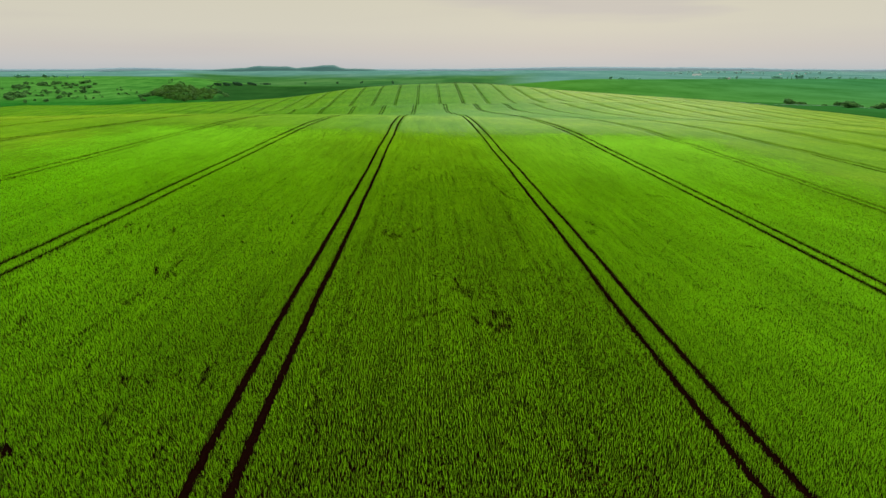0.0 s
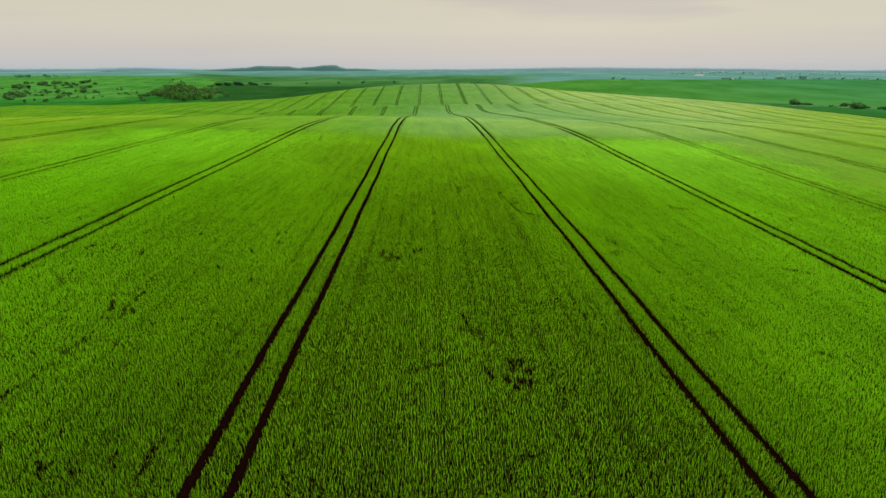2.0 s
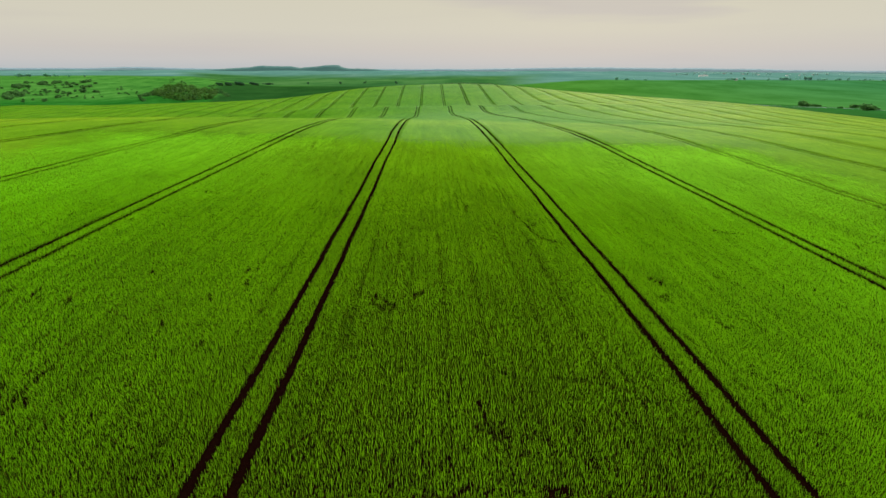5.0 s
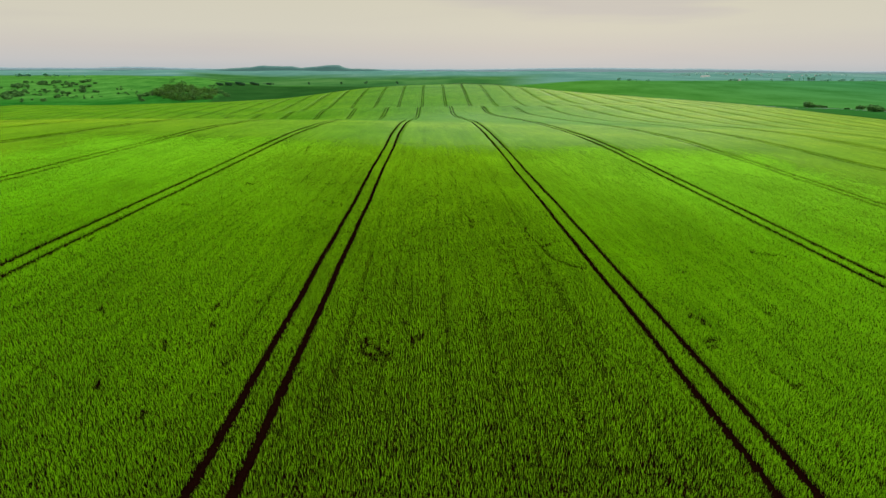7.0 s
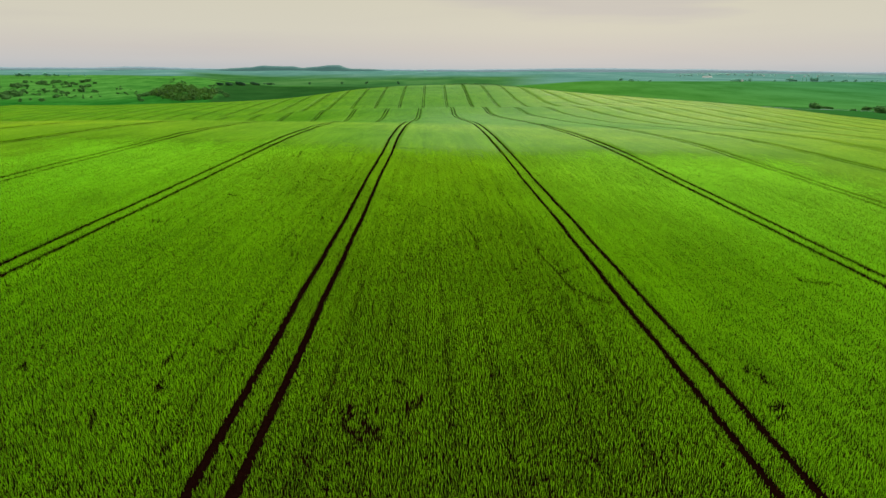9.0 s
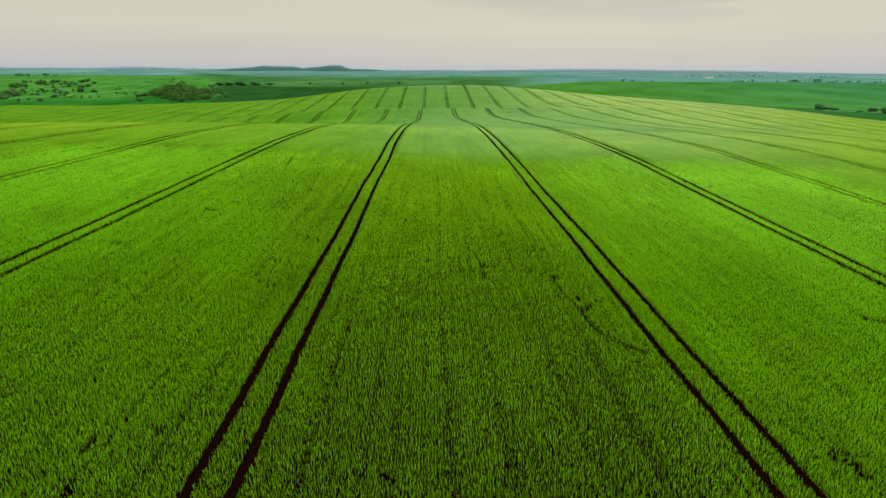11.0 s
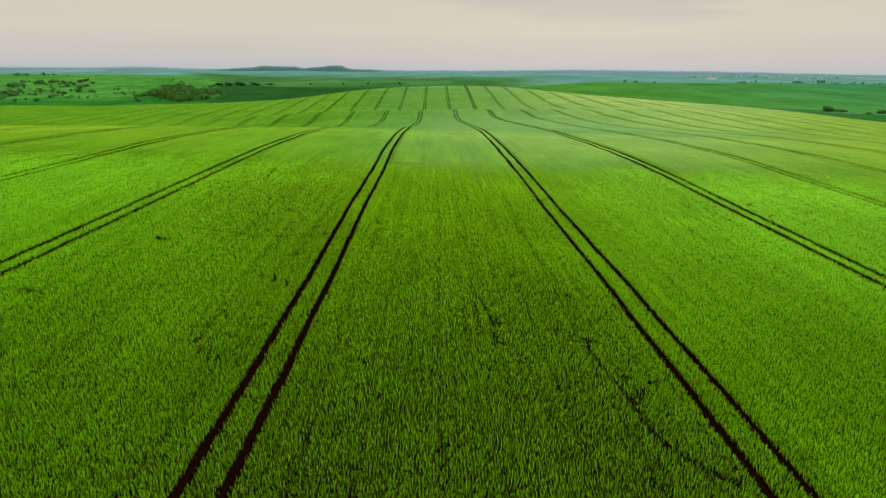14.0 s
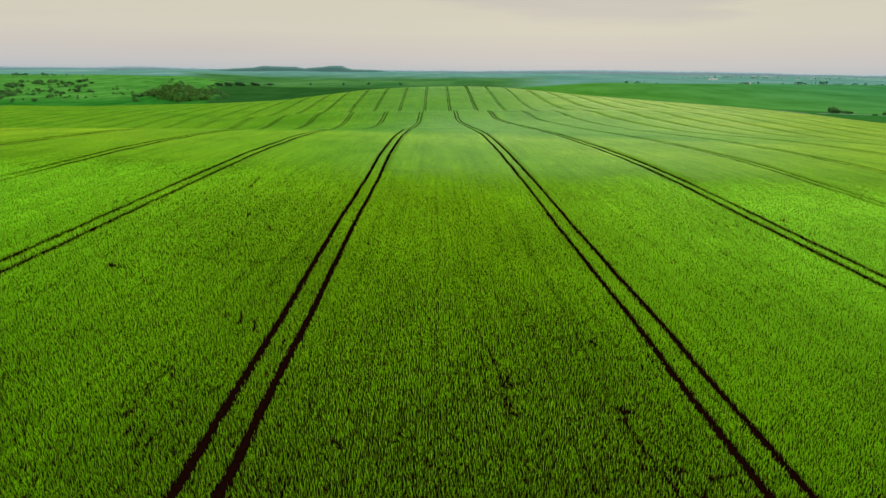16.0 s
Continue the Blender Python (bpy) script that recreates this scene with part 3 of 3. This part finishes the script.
def rows_of(x, y):
    """Fuller and thinner drill rows, about -1 to 1: bands along the rows that drift slowly."""
    r = np.random.RandomState(41)
    out = np.zeros_like(x)
    for size in (0.45, 0.62, 0.95, 1.4, 2.1, 3.1):
        f = 6.283 / (size * r.uniform(0.9, 1.1))
        out += np.sin(f * (x + 0.12 * np.sin(y / r.uniform(9, 17))) + r.uniform(0, 6.283)) * (0.65 + 0.35 * np.sin(y / r.uniform(6, 14) + r.uniform(0, 6.283)))
    return out / 2.6


def build_blades(density, height, seed, mat, label):
    rs = np.random.RandomState(seed)
    cell = 2.0
    cx, cy = np.meshgrid(np.arange(-160, 160, cell), np.arange(8, 200, cell), indexing="ij")
    cx, cy = cx.ravel() + 1, cy.ravel() + 1
    dist = np.maximum(np.maximum(24.0, np.abs(cx) / 0.78), cy - 60)
    seen = (cy > 10) & (np.abs(cx) < 0.80 * cy + 8) & (dist < 112)
    cx, cy, dist = cx[seen], cy[seen], dist[seen]
    thinning = np.where(dist < 45, 24.0 / dist, 24.0 / 45 * (45 / dist) ** 2)
    count = np.round(density * cell * cell * thinning).astype(int)
    total = count.sum()
    nth = np.arange(total) - np.repeat(np.cumsum(count) - count, count)
    off = rs.rand(2, len(cx))
    # evenly spread, then shaken
    x = np.repeat(cx - 1, count) + 2 * ((nth * 0.7548777 + np.repeat(off[0], count)) % 1.0) + rs.normal(0, 0.03, total)
    y = np.repeat(cy - 1, count) + 2 * ((nth * 0.5698403 + np.repeat(off[1], count)) % 1.0) + rs.normal(0, 0.03, total)
    d = np.repeat(dist, count)
    # most stand in the drill rows
    x = np.where(rs.rand(total) < 0.5, np.round(x / 0.15) * 0.15 + rs.normal(0, 0.03, total), x)
    keep = (track_gap(x, y) > TRACK / 2 + 0.12 * step(17, 33, x) + 0.04 * step(-11, -27, x) + rs.uniform(-0.06, 0.06, total)) & (0.85 * gap_mask(x, y) > rs.uniform(0.1, 1.7, total))
    rows = rows_of(x, y)
    tuft = 0.6 * waves(x, y, 0.62, 26) + 0.5 * waves(x, y, 1.7, 22) + 0.4 * waves(x, y, 5.5, 21)
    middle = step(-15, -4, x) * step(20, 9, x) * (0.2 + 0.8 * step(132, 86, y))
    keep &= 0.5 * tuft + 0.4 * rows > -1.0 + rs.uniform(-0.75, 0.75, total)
    # thinner towards the middle of the flight line, a darkening put into the stand
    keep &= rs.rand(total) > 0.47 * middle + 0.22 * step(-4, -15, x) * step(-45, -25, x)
    x, y, d, rows, tuft, middle = x[keep], y[keep], d[keep], rows[keep], tuft[keep], middle[keep]
    n = len(x)
    z = land(x, y) + 0.08
    grow = np.clip(d / 24.0, 1, 3.2)
    h = height * rs.uniform(0.72, 1.18, n) * (1 - 0.12 * step(80, 112, d)) * (1 + 0.13 * rows + 0.06 * np.clip(tuft, -1, 1))
    az, lean = rs.uniform(0, 6.283, n), np.radians(rs.uniform(2, 22 - 11 * middle, n))
    w = 0.0085 * grow * rs.uniform(0.7, 1.35, n)
    face = rs.uniform(-1.2, 1.2, n)  # broad sides mostly across the drill rows
    dx, dy = np.cos(az) * np.sin(lean) * h, np.sin(az) * np.sin(lean) * h
    sx, sy, tilt = np.cos(face) * w, np.sin(face) * w, rs.uniform(-0.03, 0.03, n)
    foot, head = np.stack([x, y, z], -1), np.stack([x + dx, y + dy, z + h], -1)
    wide = np.stack([sx, sy, tilt], -1)
    ear = (rs.rand(n) < 0.62)[:, None]  # broad at the top, or a leaf that ends in a point
    third = np.where(ear, foot, head)
    broad = np.where(ear, head, foot)
    verts = np.stack([broad - wide, broad + wide, third], 1).reshape(-1, 3)
    tris = np.arange(3 * n).reshape(-1, 3)
    ob = mesh_object("wheat_plants", verts, None, mat, smooth=False, tris=tris)
    return tagged(ob, label, "crop", kind="stuff")


build_ground()
build_canopy()
M_STEMS = mat_plain("dry_stems", (0.060, 0.026, 0.004), (0.120, 0.066, 0.006), translucent=0.2, island=True)
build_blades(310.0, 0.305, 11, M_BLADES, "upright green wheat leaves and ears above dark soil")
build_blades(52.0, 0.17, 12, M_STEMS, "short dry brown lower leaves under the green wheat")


# ---------------------------------------------------------------- far hills
def bell(v, mid, width):
    return np.exp(-(((v - mid) / width) ** 2))


def build_backdrop():
    n = 1200
    az = np.linspace(-55, 55, n)
    wavy = waves(az * 40, az * 0, 260, 12) + 0.5 * waves(az * 40, az * 0, 60, 13)
    far_hills = 21 + 1.8 * wavy + 7 * bell(az, -25, 4.5) + 8 * bell(az, 12, 4.5) + 9 * bell(az, 14, 7) + 12 * bell(az, 23, 6) + 3 * bell(az, 2, 5)
    ridge = (8 + 1.2 * wavy + 0.9 * waves(az * 40, az * 0, 14, 15) + 5 * step(-30, -22, az) * step(-14, -16, az) + 16 * step(-21, -15.6, az) * step(-3, -6, az) + 14 * step(-16.2, -15.0, az) * step(-11.6, -12.6, az)
             + 12 * step(-12.4, -10.6, az) * step(-7.3, -8.2, az) + 11 * step(-10.6, -9.3, az) * step(-7.9, -8.5, az))
    plain = -2 + 1.2 * wavy + 6 * bell(az, 30, 9)
    # hill tones with the blue haze of their distance painted in
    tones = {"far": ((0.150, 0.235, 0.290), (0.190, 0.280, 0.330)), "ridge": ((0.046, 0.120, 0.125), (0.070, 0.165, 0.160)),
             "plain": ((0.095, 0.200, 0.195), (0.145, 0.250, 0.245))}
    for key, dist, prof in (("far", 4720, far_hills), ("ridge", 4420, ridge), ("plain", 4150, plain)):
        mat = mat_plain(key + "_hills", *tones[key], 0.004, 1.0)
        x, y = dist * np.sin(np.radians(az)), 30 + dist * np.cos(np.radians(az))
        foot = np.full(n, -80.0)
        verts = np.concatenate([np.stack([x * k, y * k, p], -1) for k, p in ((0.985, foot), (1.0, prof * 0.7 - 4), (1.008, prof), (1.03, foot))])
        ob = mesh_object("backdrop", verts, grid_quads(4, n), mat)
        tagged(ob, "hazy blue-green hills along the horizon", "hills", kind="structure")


build_backdrop()


# ---------------------------------------------------------------- bushes and trees
def part(name, verts, quads, mat, parent, label="", tris=None, smooth=False):
    ob = mesh_object(name, verts, quads, mat, smooth, tris)
    ob.parent = parent
    return tagged(ob, label)


def tube(points, radii, sides=7):
    """A tapered tube along points."""
    rings = []
    for (px, py, pz), r in zip(points, radii):
        a = np.linspace(0, 2 * np.pi, sides, endpoint=False)
        rings.append(np.stack([px + r * np.cos(a), py + r * np.sin(a), np.full(sides, pz)], -1))
    q = []
    for k in range(len(points) - 1):
        for m in range(sides):
            q.append((k * sides + m, k * sides + (m + 1) % sides, (k + 1) * sides + (m + 1) % sides, (k + 1) * sides + m))
    return np.concatenate(rings), np.array(q)


def leaf_clumps(rs, lobes, per_lobe, size):
    """Small tilted leaf sprays on and in lobes (x, y, z, rx, rz)."""
    V = []
    for lx, ly, lz, rx, rz in lobes:
        v = rs.normal(size=(per_lobe, 3))
        v /= np.linalg.norm(v, axis=1)[:, None]
        c = np.array([lx, ly, lz]) + v * np.array([rx, rx, rz]) * rs.uniform(0.55, 1.08, (per_lobe, 1))
        a = rs.normal(size=(per_lobe, 3))
        a /= np.linalg.norm(a, axis=1)[:, None]
        b = np.cross(a, v + 0.6 * rs.normal(size=(per_lobe, 3)))
        b /= np.linalg.norm(b, axis=1)[:, None] + 1e-6
        sz = size * rs.uniform(0.6, 1.4, (per_lobe, 1))
        V.append(np.stack([c - a * sz, c + b * sz * 0.7, c + a * sz, c - b * sz * 0.7], 1).reshape(-1, 3))
    V = np.concatenate(V)
    return V, np.arange(len(V)).reshape(-1, 4)


def woody(name, seed, height, width, kind, leaf_mat, label):
    """A bush, tree or poplar at the origin: an empty with trunk and crown."""
    rs = np.random.RandomState(seed)
    root = new(name)
    lobes = []
    if kind == "bush":
        for _ in range(9):
            a, r = rs.uniform(0, 6.28), width * 0.5 * math.sqrt(rs.rand()) * 0.72
            lobes.append((r * math.cos(a), r * math.sin(a), height * rs.uniform(0.28, 0.66), width * rs.uniform(0.16, 0.26), height * rs.uniform(0.22, 0.34)))
        stem, sprays, size = 0.45, 46, 0.075 * width
    elif kind == "tree":
        for _ in range(11):
            a, r = rs.uniform(0, 6.28), width * 0.5 * math.sqrt(rs.rand()) * 0.7
            lobes.append((r * math.cos(a), r * math.sin(a), height * rs.uniform(0.42, 0.82), width * rs.uniform(0.16, 0.24), height * rs.uniform(0.12, 0.2)))
        stem, sprays, size = 0.7, 28, 0.085 * width
    else:
        for k in range(7):
            lobes.append((rs.normal(0, 0.05) * width, rs.normal(0, 0.05) * width, height * (0.2 + 0.11 * k), width * (0.42 - 0.04 * k), height * 0.13))
        stem, sprays, size = 0.85, 46, 0.12 * width
    r0 = 0.028 * height
    v, q = tube([(0, 0, -0.4), (0.05 * r0, 0, height * 0.2), (r0 * 0.6, r0 * 0.3, height * stem * 0.6), (r0, -r0 * 0.4, height * stem)], [r0 * 1.3, r0, r0 * 0.7, r0 * 0.25])
    limbs = [(v, q)]
    for lx, ly, lz, _, _ in lobes[:4]:
        limbs.append(tube([(0, 0, height * 0.16), (lx * 0.5, ly * 0.5, lz * 0.7), (lx * 0.9, ly * 0.9, lz)], [r0 * 0.55, r0 * 0.4, r0 * 0.15], 5))
    vs, qs, base = [], [], 0
    for a, b in limbs:
        vs.append(a)
        qs.append(b + base)
        base += len(a)
    part("trunk", np.concatenate(vs), np.concatenate(qs), M_BARK, root, "brown woody stem with limbs", smooth=True)
    v, q = leaf_clumps(rs, lobes, sprays, size)
    part("crown", v, q, leaf_mat, root, "dense dark green foliage")
    return tagged(root, label, "tree" if kind != "bush" else "bush")


def scatter(models, group, spots, seed):
    """Copies of models over ellipses (x, y, half-length across, half-length along, count, least and greatest scale)."""
    rs = np.random.RandomState(seed)
    for x, y, rx, ry, count, lo, hi in spots:
        for _ in range(count):
            a, r = rs.uniform(0, 6.28), math.sqrt(rs.rand())
            py = y + ry * r * math.sin(a)
            px = x * py / y + rx * r * math.cos(a)
            sc = rs.uniform(lo, hi)
            ob = copy_thing(models[rs.randint(len(models))], pose(px, py, at(px, py) - 0.15, 0, 0, rs.uniform(0, 360)) @ Matrix.Diagonal((sc, sc, sc * rs.uniform(0.72, 1.2), 1)))
            tagged(ob, group=group)


def clear_models(models):
    for m in models:
        for c in list(m.children_recursive):
            bpy.data.objects.remove(c)
        bpy.data.objects.remove(m)


bushes = [woody("bush", 40 + k, 5.0, 8.0, "bush", M_LEAF, "rounded dark green bush on the grassy slope") for k in range(4)]
scatter(bushes, "bushes on the grassy hillside", [
    (-909, 1408, 20, 34, 16, 0.9, 1.6), (-996, 1559, 4, 33, 3, 1.2, 1.8), (-933, 1526, 12, 65, 18, 1.0, 1.8), (-924, 1564, 11, 53, 14, 1.0, 1.7),
    (-856, 1557, 2, 21, 2, 1.3, 1.8), (-867, 1602, 2, 22, 3, 1.3, 1.9), (-805, 1520, 2, 19, 2, 1.0, 1.4), (-813, 1428, 3, 21, 3, 1.1, 1.5),
    (-765, 1387, 4, 20, 3, 1.2, 1.6), (-766, 1422, 4, 14, 3, 1.1, 1.5), (-715, 1297, 4, 18, 6, 1.0, 1.6), (-688, 1301, 10, 18, 6, 0.7, 1.1),
    (-819, 1242, 19, 29, 28, 0.9, 1.5), (-780, 1166, 8, 47, 22, 0.9, 1.5), (-773, 1190, 9, 23, 9, 0.8, 1.3), (-723, 1252, 14, 23, 10, 0.6, 1.0),
    (-757, 1220, 13, 17, 8, 0.5, 0.8), (-691, 1171, 4, 22, 5, 0.8, 1.2), (-701, 1096, 11, 48, 4, 0.5, 0.9), (-670, 1093, 2, 18, 2, 0.9, 1.3),
    (-646, 1162, 24, 35, 5, 0.4, 0.7), (-635, 1310, 34, 141, 9, 0.4, 0.9), (-639, 1289, 27, 36, 5, 0.5, 0.8), (-821, 1312, 53, 64, 14, 0.4, 0.8),
    (-512, 1126, 9, 99, 12, 0.9, 1.5), (-656, 1640, 30, 82, 9, 0.5, 0.9), (-860, 1400, 90, 170, 34, 0.4, 1.0), (-800, 1290, 60, 40, 10, 0.7, 1.3), (-870, 1480, 50, 40, 10, 0.8, 1.4), (-700, 1240, 60, 120, 14, 0.35, 0.7)], 1)
scatter(bushes, "bushes at the edge of the thicket", [
    (-525, 1512, 9, 60, 8, 0.8, 1.3), (-475, 1405, 9, 40, 8, 0.8, 1.3), (-439, 1333, 9, 40, 8, 0.7, 1.2), (-380, 1170, 9, 40, 8, 0.6, 1.1)], 2)


def build_thicket():
    rs = np.random.RandomState(23)
    lobes = []
    while len(lobes) < 230:
        along, across = rs.uniform(-1, 1), rs.uniform(-1, 1)
        if along * along + across * across > 1:
            continue
        y = 1240 + 215 * along
        x = -0.392 * y + 64 * across
        r = rs.uniform(4.0, 8.0)
        lobes.append((x, y, at(x, y) + r * 0.45, r, r * rs.uniform(0.7, 1.0)))
    v, q = leaf_clumps(rs, lobes, 100, 0.95)
    ob = mesh_object("thicket", v, q, M_SCRUB, smooth=False)
    return tagged(ob, "dense green thicket of scrub covering a knoll", "scrub", kind="stuff")


build_thicket()
scatter(bushes, "bushes beside the valley track", [
    (430, 704, 5, 14, 3, 1.2, 1.7), (446, 712, 9, 18, 4, 0.5, 1.1), (489, 706, 3, 6, 2, 0.9, 1.5), (526, 708, 14, 10, 5, 0.4, 0.8),
    (444, 668, 5, 5, 2, 0.5, 0.8), (450, 636, 7, 14, 4, 0.9, 1.7), (470, 650, 8, 12, 3, 0.4, 0.9), (493, 636, 10, 16, 5, 0.8, 1.8),
    (522, 646, 12, 10, 4, 0.5, 1.2), (556, 648, 14, 14, 5, 0.8, 1.7)], 3)
clear_models(bushes)


def build_hedge():
    """Rank growth along the far right edge of the crop."""
    rs = np.random.RandomState(29)
    lobes = []
    for k in range(220):
        x, y, r = 20 + 1.5 * k + rs.normal(0, 1.2), 872 + rs.normal(0, 1.2), rs.uniform(0.9, 2.0)
        lobes.append((x, y, at(x, y) + r * 0.6, r, r * 0.8))
    v, q = leaf_clumps(rs, lobes, 16, 0.7)
    return tagged(mesh_object("hedge", v, q, M_SCRUB, smooth=False), "low dark green hedge along the edge of the wheat", "hedge", kind="stuff")


build_hedge()

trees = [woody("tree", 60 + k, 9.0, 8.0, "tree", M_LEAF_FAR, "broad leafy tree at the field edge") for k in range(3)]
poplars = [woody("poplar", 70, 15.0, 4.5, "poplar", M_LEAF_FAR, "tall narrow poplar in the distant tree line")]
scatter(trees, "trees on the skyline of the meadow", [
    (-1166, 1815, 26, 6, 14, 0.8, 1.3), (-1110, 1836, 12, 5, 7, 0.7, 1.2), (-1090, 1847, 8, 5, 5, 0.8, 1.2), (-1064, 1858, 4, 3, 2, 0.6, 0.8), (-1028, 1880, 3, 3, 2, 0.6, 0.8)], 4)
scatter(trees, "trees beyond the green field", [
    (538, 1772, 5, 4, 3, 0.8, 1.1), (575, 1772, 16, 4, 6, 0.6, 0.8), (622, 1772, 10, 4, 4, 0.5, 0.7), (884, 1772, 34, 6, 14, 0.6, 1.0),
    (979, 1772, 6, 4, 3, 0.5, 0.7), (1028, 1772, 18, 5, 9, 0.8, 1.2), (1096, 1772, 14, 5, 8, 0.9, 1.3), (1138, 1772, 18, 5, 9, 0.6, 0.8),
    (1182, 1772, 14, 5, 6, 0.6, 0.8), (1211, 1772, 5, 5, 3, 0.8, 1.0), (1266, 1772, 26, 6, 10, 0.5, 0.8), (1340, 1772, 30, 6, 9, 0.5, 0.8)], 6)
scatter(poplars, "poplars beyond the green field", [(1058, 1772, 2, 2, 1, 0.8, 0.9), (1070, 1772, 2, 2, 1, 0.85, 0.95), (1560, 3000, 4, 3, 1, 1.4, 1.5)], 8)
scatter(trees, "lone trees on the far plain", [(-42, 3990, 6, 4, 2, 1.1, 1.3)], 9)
clear_models(trees + poplars)
hedge_trees = [woody("tree", 90 + k, 9.0, 8.0, "tree", M_LEAF_HEDGE, "dark green hedgerow tree at the field edge") for k in range(2)]
scatter(hedge_trees, "hedgerow trees by the dark field", [
    (-536, 1600, 10, 8, 18, 0.6, 1.0), (-529, 1650, 10, 8, 18, 0.6, 1.0), (-520, 1712, 14, 8, 24, 0.7, 1.1),
    (-508, 1800, 16, 8, 22, 0.6, 1.0), (-492, 1895, 16, 8, 18, 0.5, 0.9), (-281, 1950, 5, 3, 2, 1.0, 1.2), (-206, 1990, 4, 3, 2, 0.8, 1.1),
    (-105, 2000, 4, 3, 2, 0.8, 1.0), (-370, 1900, 4, 3, 1, 0.9, 1.0)], 5)
clear_models(hedge_trees)
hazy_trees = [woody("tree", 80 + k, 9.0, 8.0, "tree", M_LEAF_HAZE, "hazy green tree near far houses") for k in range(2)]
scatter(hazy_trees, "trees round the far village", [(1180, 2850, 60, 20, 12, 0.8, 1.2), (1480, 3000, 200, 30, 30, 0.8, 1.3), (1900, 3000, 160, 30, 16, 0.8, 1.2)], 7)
clear_models(hazy_trees)


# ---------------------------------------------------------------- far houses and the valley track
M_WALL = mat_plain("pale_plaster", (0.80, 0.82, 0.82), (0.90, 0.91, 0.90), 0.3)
M_ROOF = mat_plain("grey_roof", (0.28, 0.31, 0.32), (0.42, 0.45, 0.46), 0.5)
M_TRACK = mat_plain("pale_gravel", (0.22, 0.28, 0.27), (0.38, 0.44, 0.43), 0.4)


def house(x, y, turn, length, depth, eaves, label):
    root = new("house")
    l, d = length / 2, depth / 2
    v = np.array([(-l, -d, -1), (l, -d, -1), (l, d, -1), (-l, d, -1), (-l, -d, eaves), (l, -d, eaves), (l, d, eaves), (-l, d, eaves),
                  (-l, 0, eaves + d * 0.7), (l, 0, eaves + d * 0.7)], float)
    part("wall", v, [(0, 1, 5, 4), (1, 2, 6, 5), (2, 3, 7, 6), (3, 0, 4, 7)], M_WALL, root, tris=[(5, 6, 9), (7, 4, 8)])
    o, t = 0.6, 0.25
    top = eaves + d * 0.7
    rv = []
    for dz in (0.0, t):
        rv += [(-l - o, -d - o, eaves - 0.4 + dz), (l + o, -d - o, eaves - 0.4 + dz), (l + o, 0, top + 0.05 + dz), (-l - o, 0, top + 0.05 + dz), (l + o, d + o, eaves - 0.4 + dz), (-l - o, d + o, eaves - 0.4 + dz)]
    part("roof", np.array(rv), [(6, 7, 8, 9), (9, 8, 10, 11), (3, 2, 1, 0), (5, 4, 2, 3), (0, 1, 7, 6), (4, 5, 11, 10)], M_ROOF, root, "grey pitched roof")
    root.matrix_world = pose(x, y, at(x, y), 0, 0, turn)
    return tagged(root, label, "house")


for hx, hy, turn, length, depth, eaves in ((1146, 2600, 8, 13, 8, 3.6), (1164, 2610, 4, 15, 8, 4.0), (1182, 2620, -4, 9, 7, 3.4)):
    tagged(house(hx, hy, turn, length, depth, eaves, "long white farm building in the far village"), group="farm buildings of the far village")
house(888, 1780, 10, 8, 6, 3, "small pale house among distant trees")
for k in range(6):
    hx, hy = 1440 + 95 * k + 20 * math.sin(k * 2.3), 3000 + 30 * math.sin(k * 1.7)
    tagged(house(hx, hy, 25 * math.sin(k), 8 + 2 * math.sin(k * 3), 6, 2.8, "small pale house of the far village"), group="houses of the far village")


def ribbon(name, pts, width, mat, label, category):
    pts = np.array(pts, float)
    seg = np.concatenate([np.linspace(a, b, 30, endpoint=False) for a, b in zip(pts, pts[1:])] + [pts[-1:]])
    d = np.gradient(seg, axis=0)
    d /= np.linalg.norm(d, axis=1)[:, None]
    side = np.stack([-d[:, 1], d[:, 0]], -1) * width / 2
    rows = []
    for s_, up in ((-1.15, -0.05), (-1, 0.12), (1, 0.12), (1.15, -0.05)):
        p = seg + side * s_
        rows.append(np.stack([p[:, 0], p[:, 1], land(seg[:, 0], seg[:, 1]) + up], -1))
    ob = mesh_object(name, np.concatenate(rows), grid_quads(4, len(seg))[:, ::-1], mat)
    return tagged(ob, label, category, kind="structure")


ribbon("road", [(372, 712), (410, 690), (455, 668), (520, 650), (640, 640)], 5.0, M_TRACK, "pale gravel track along the valley floor", "road")
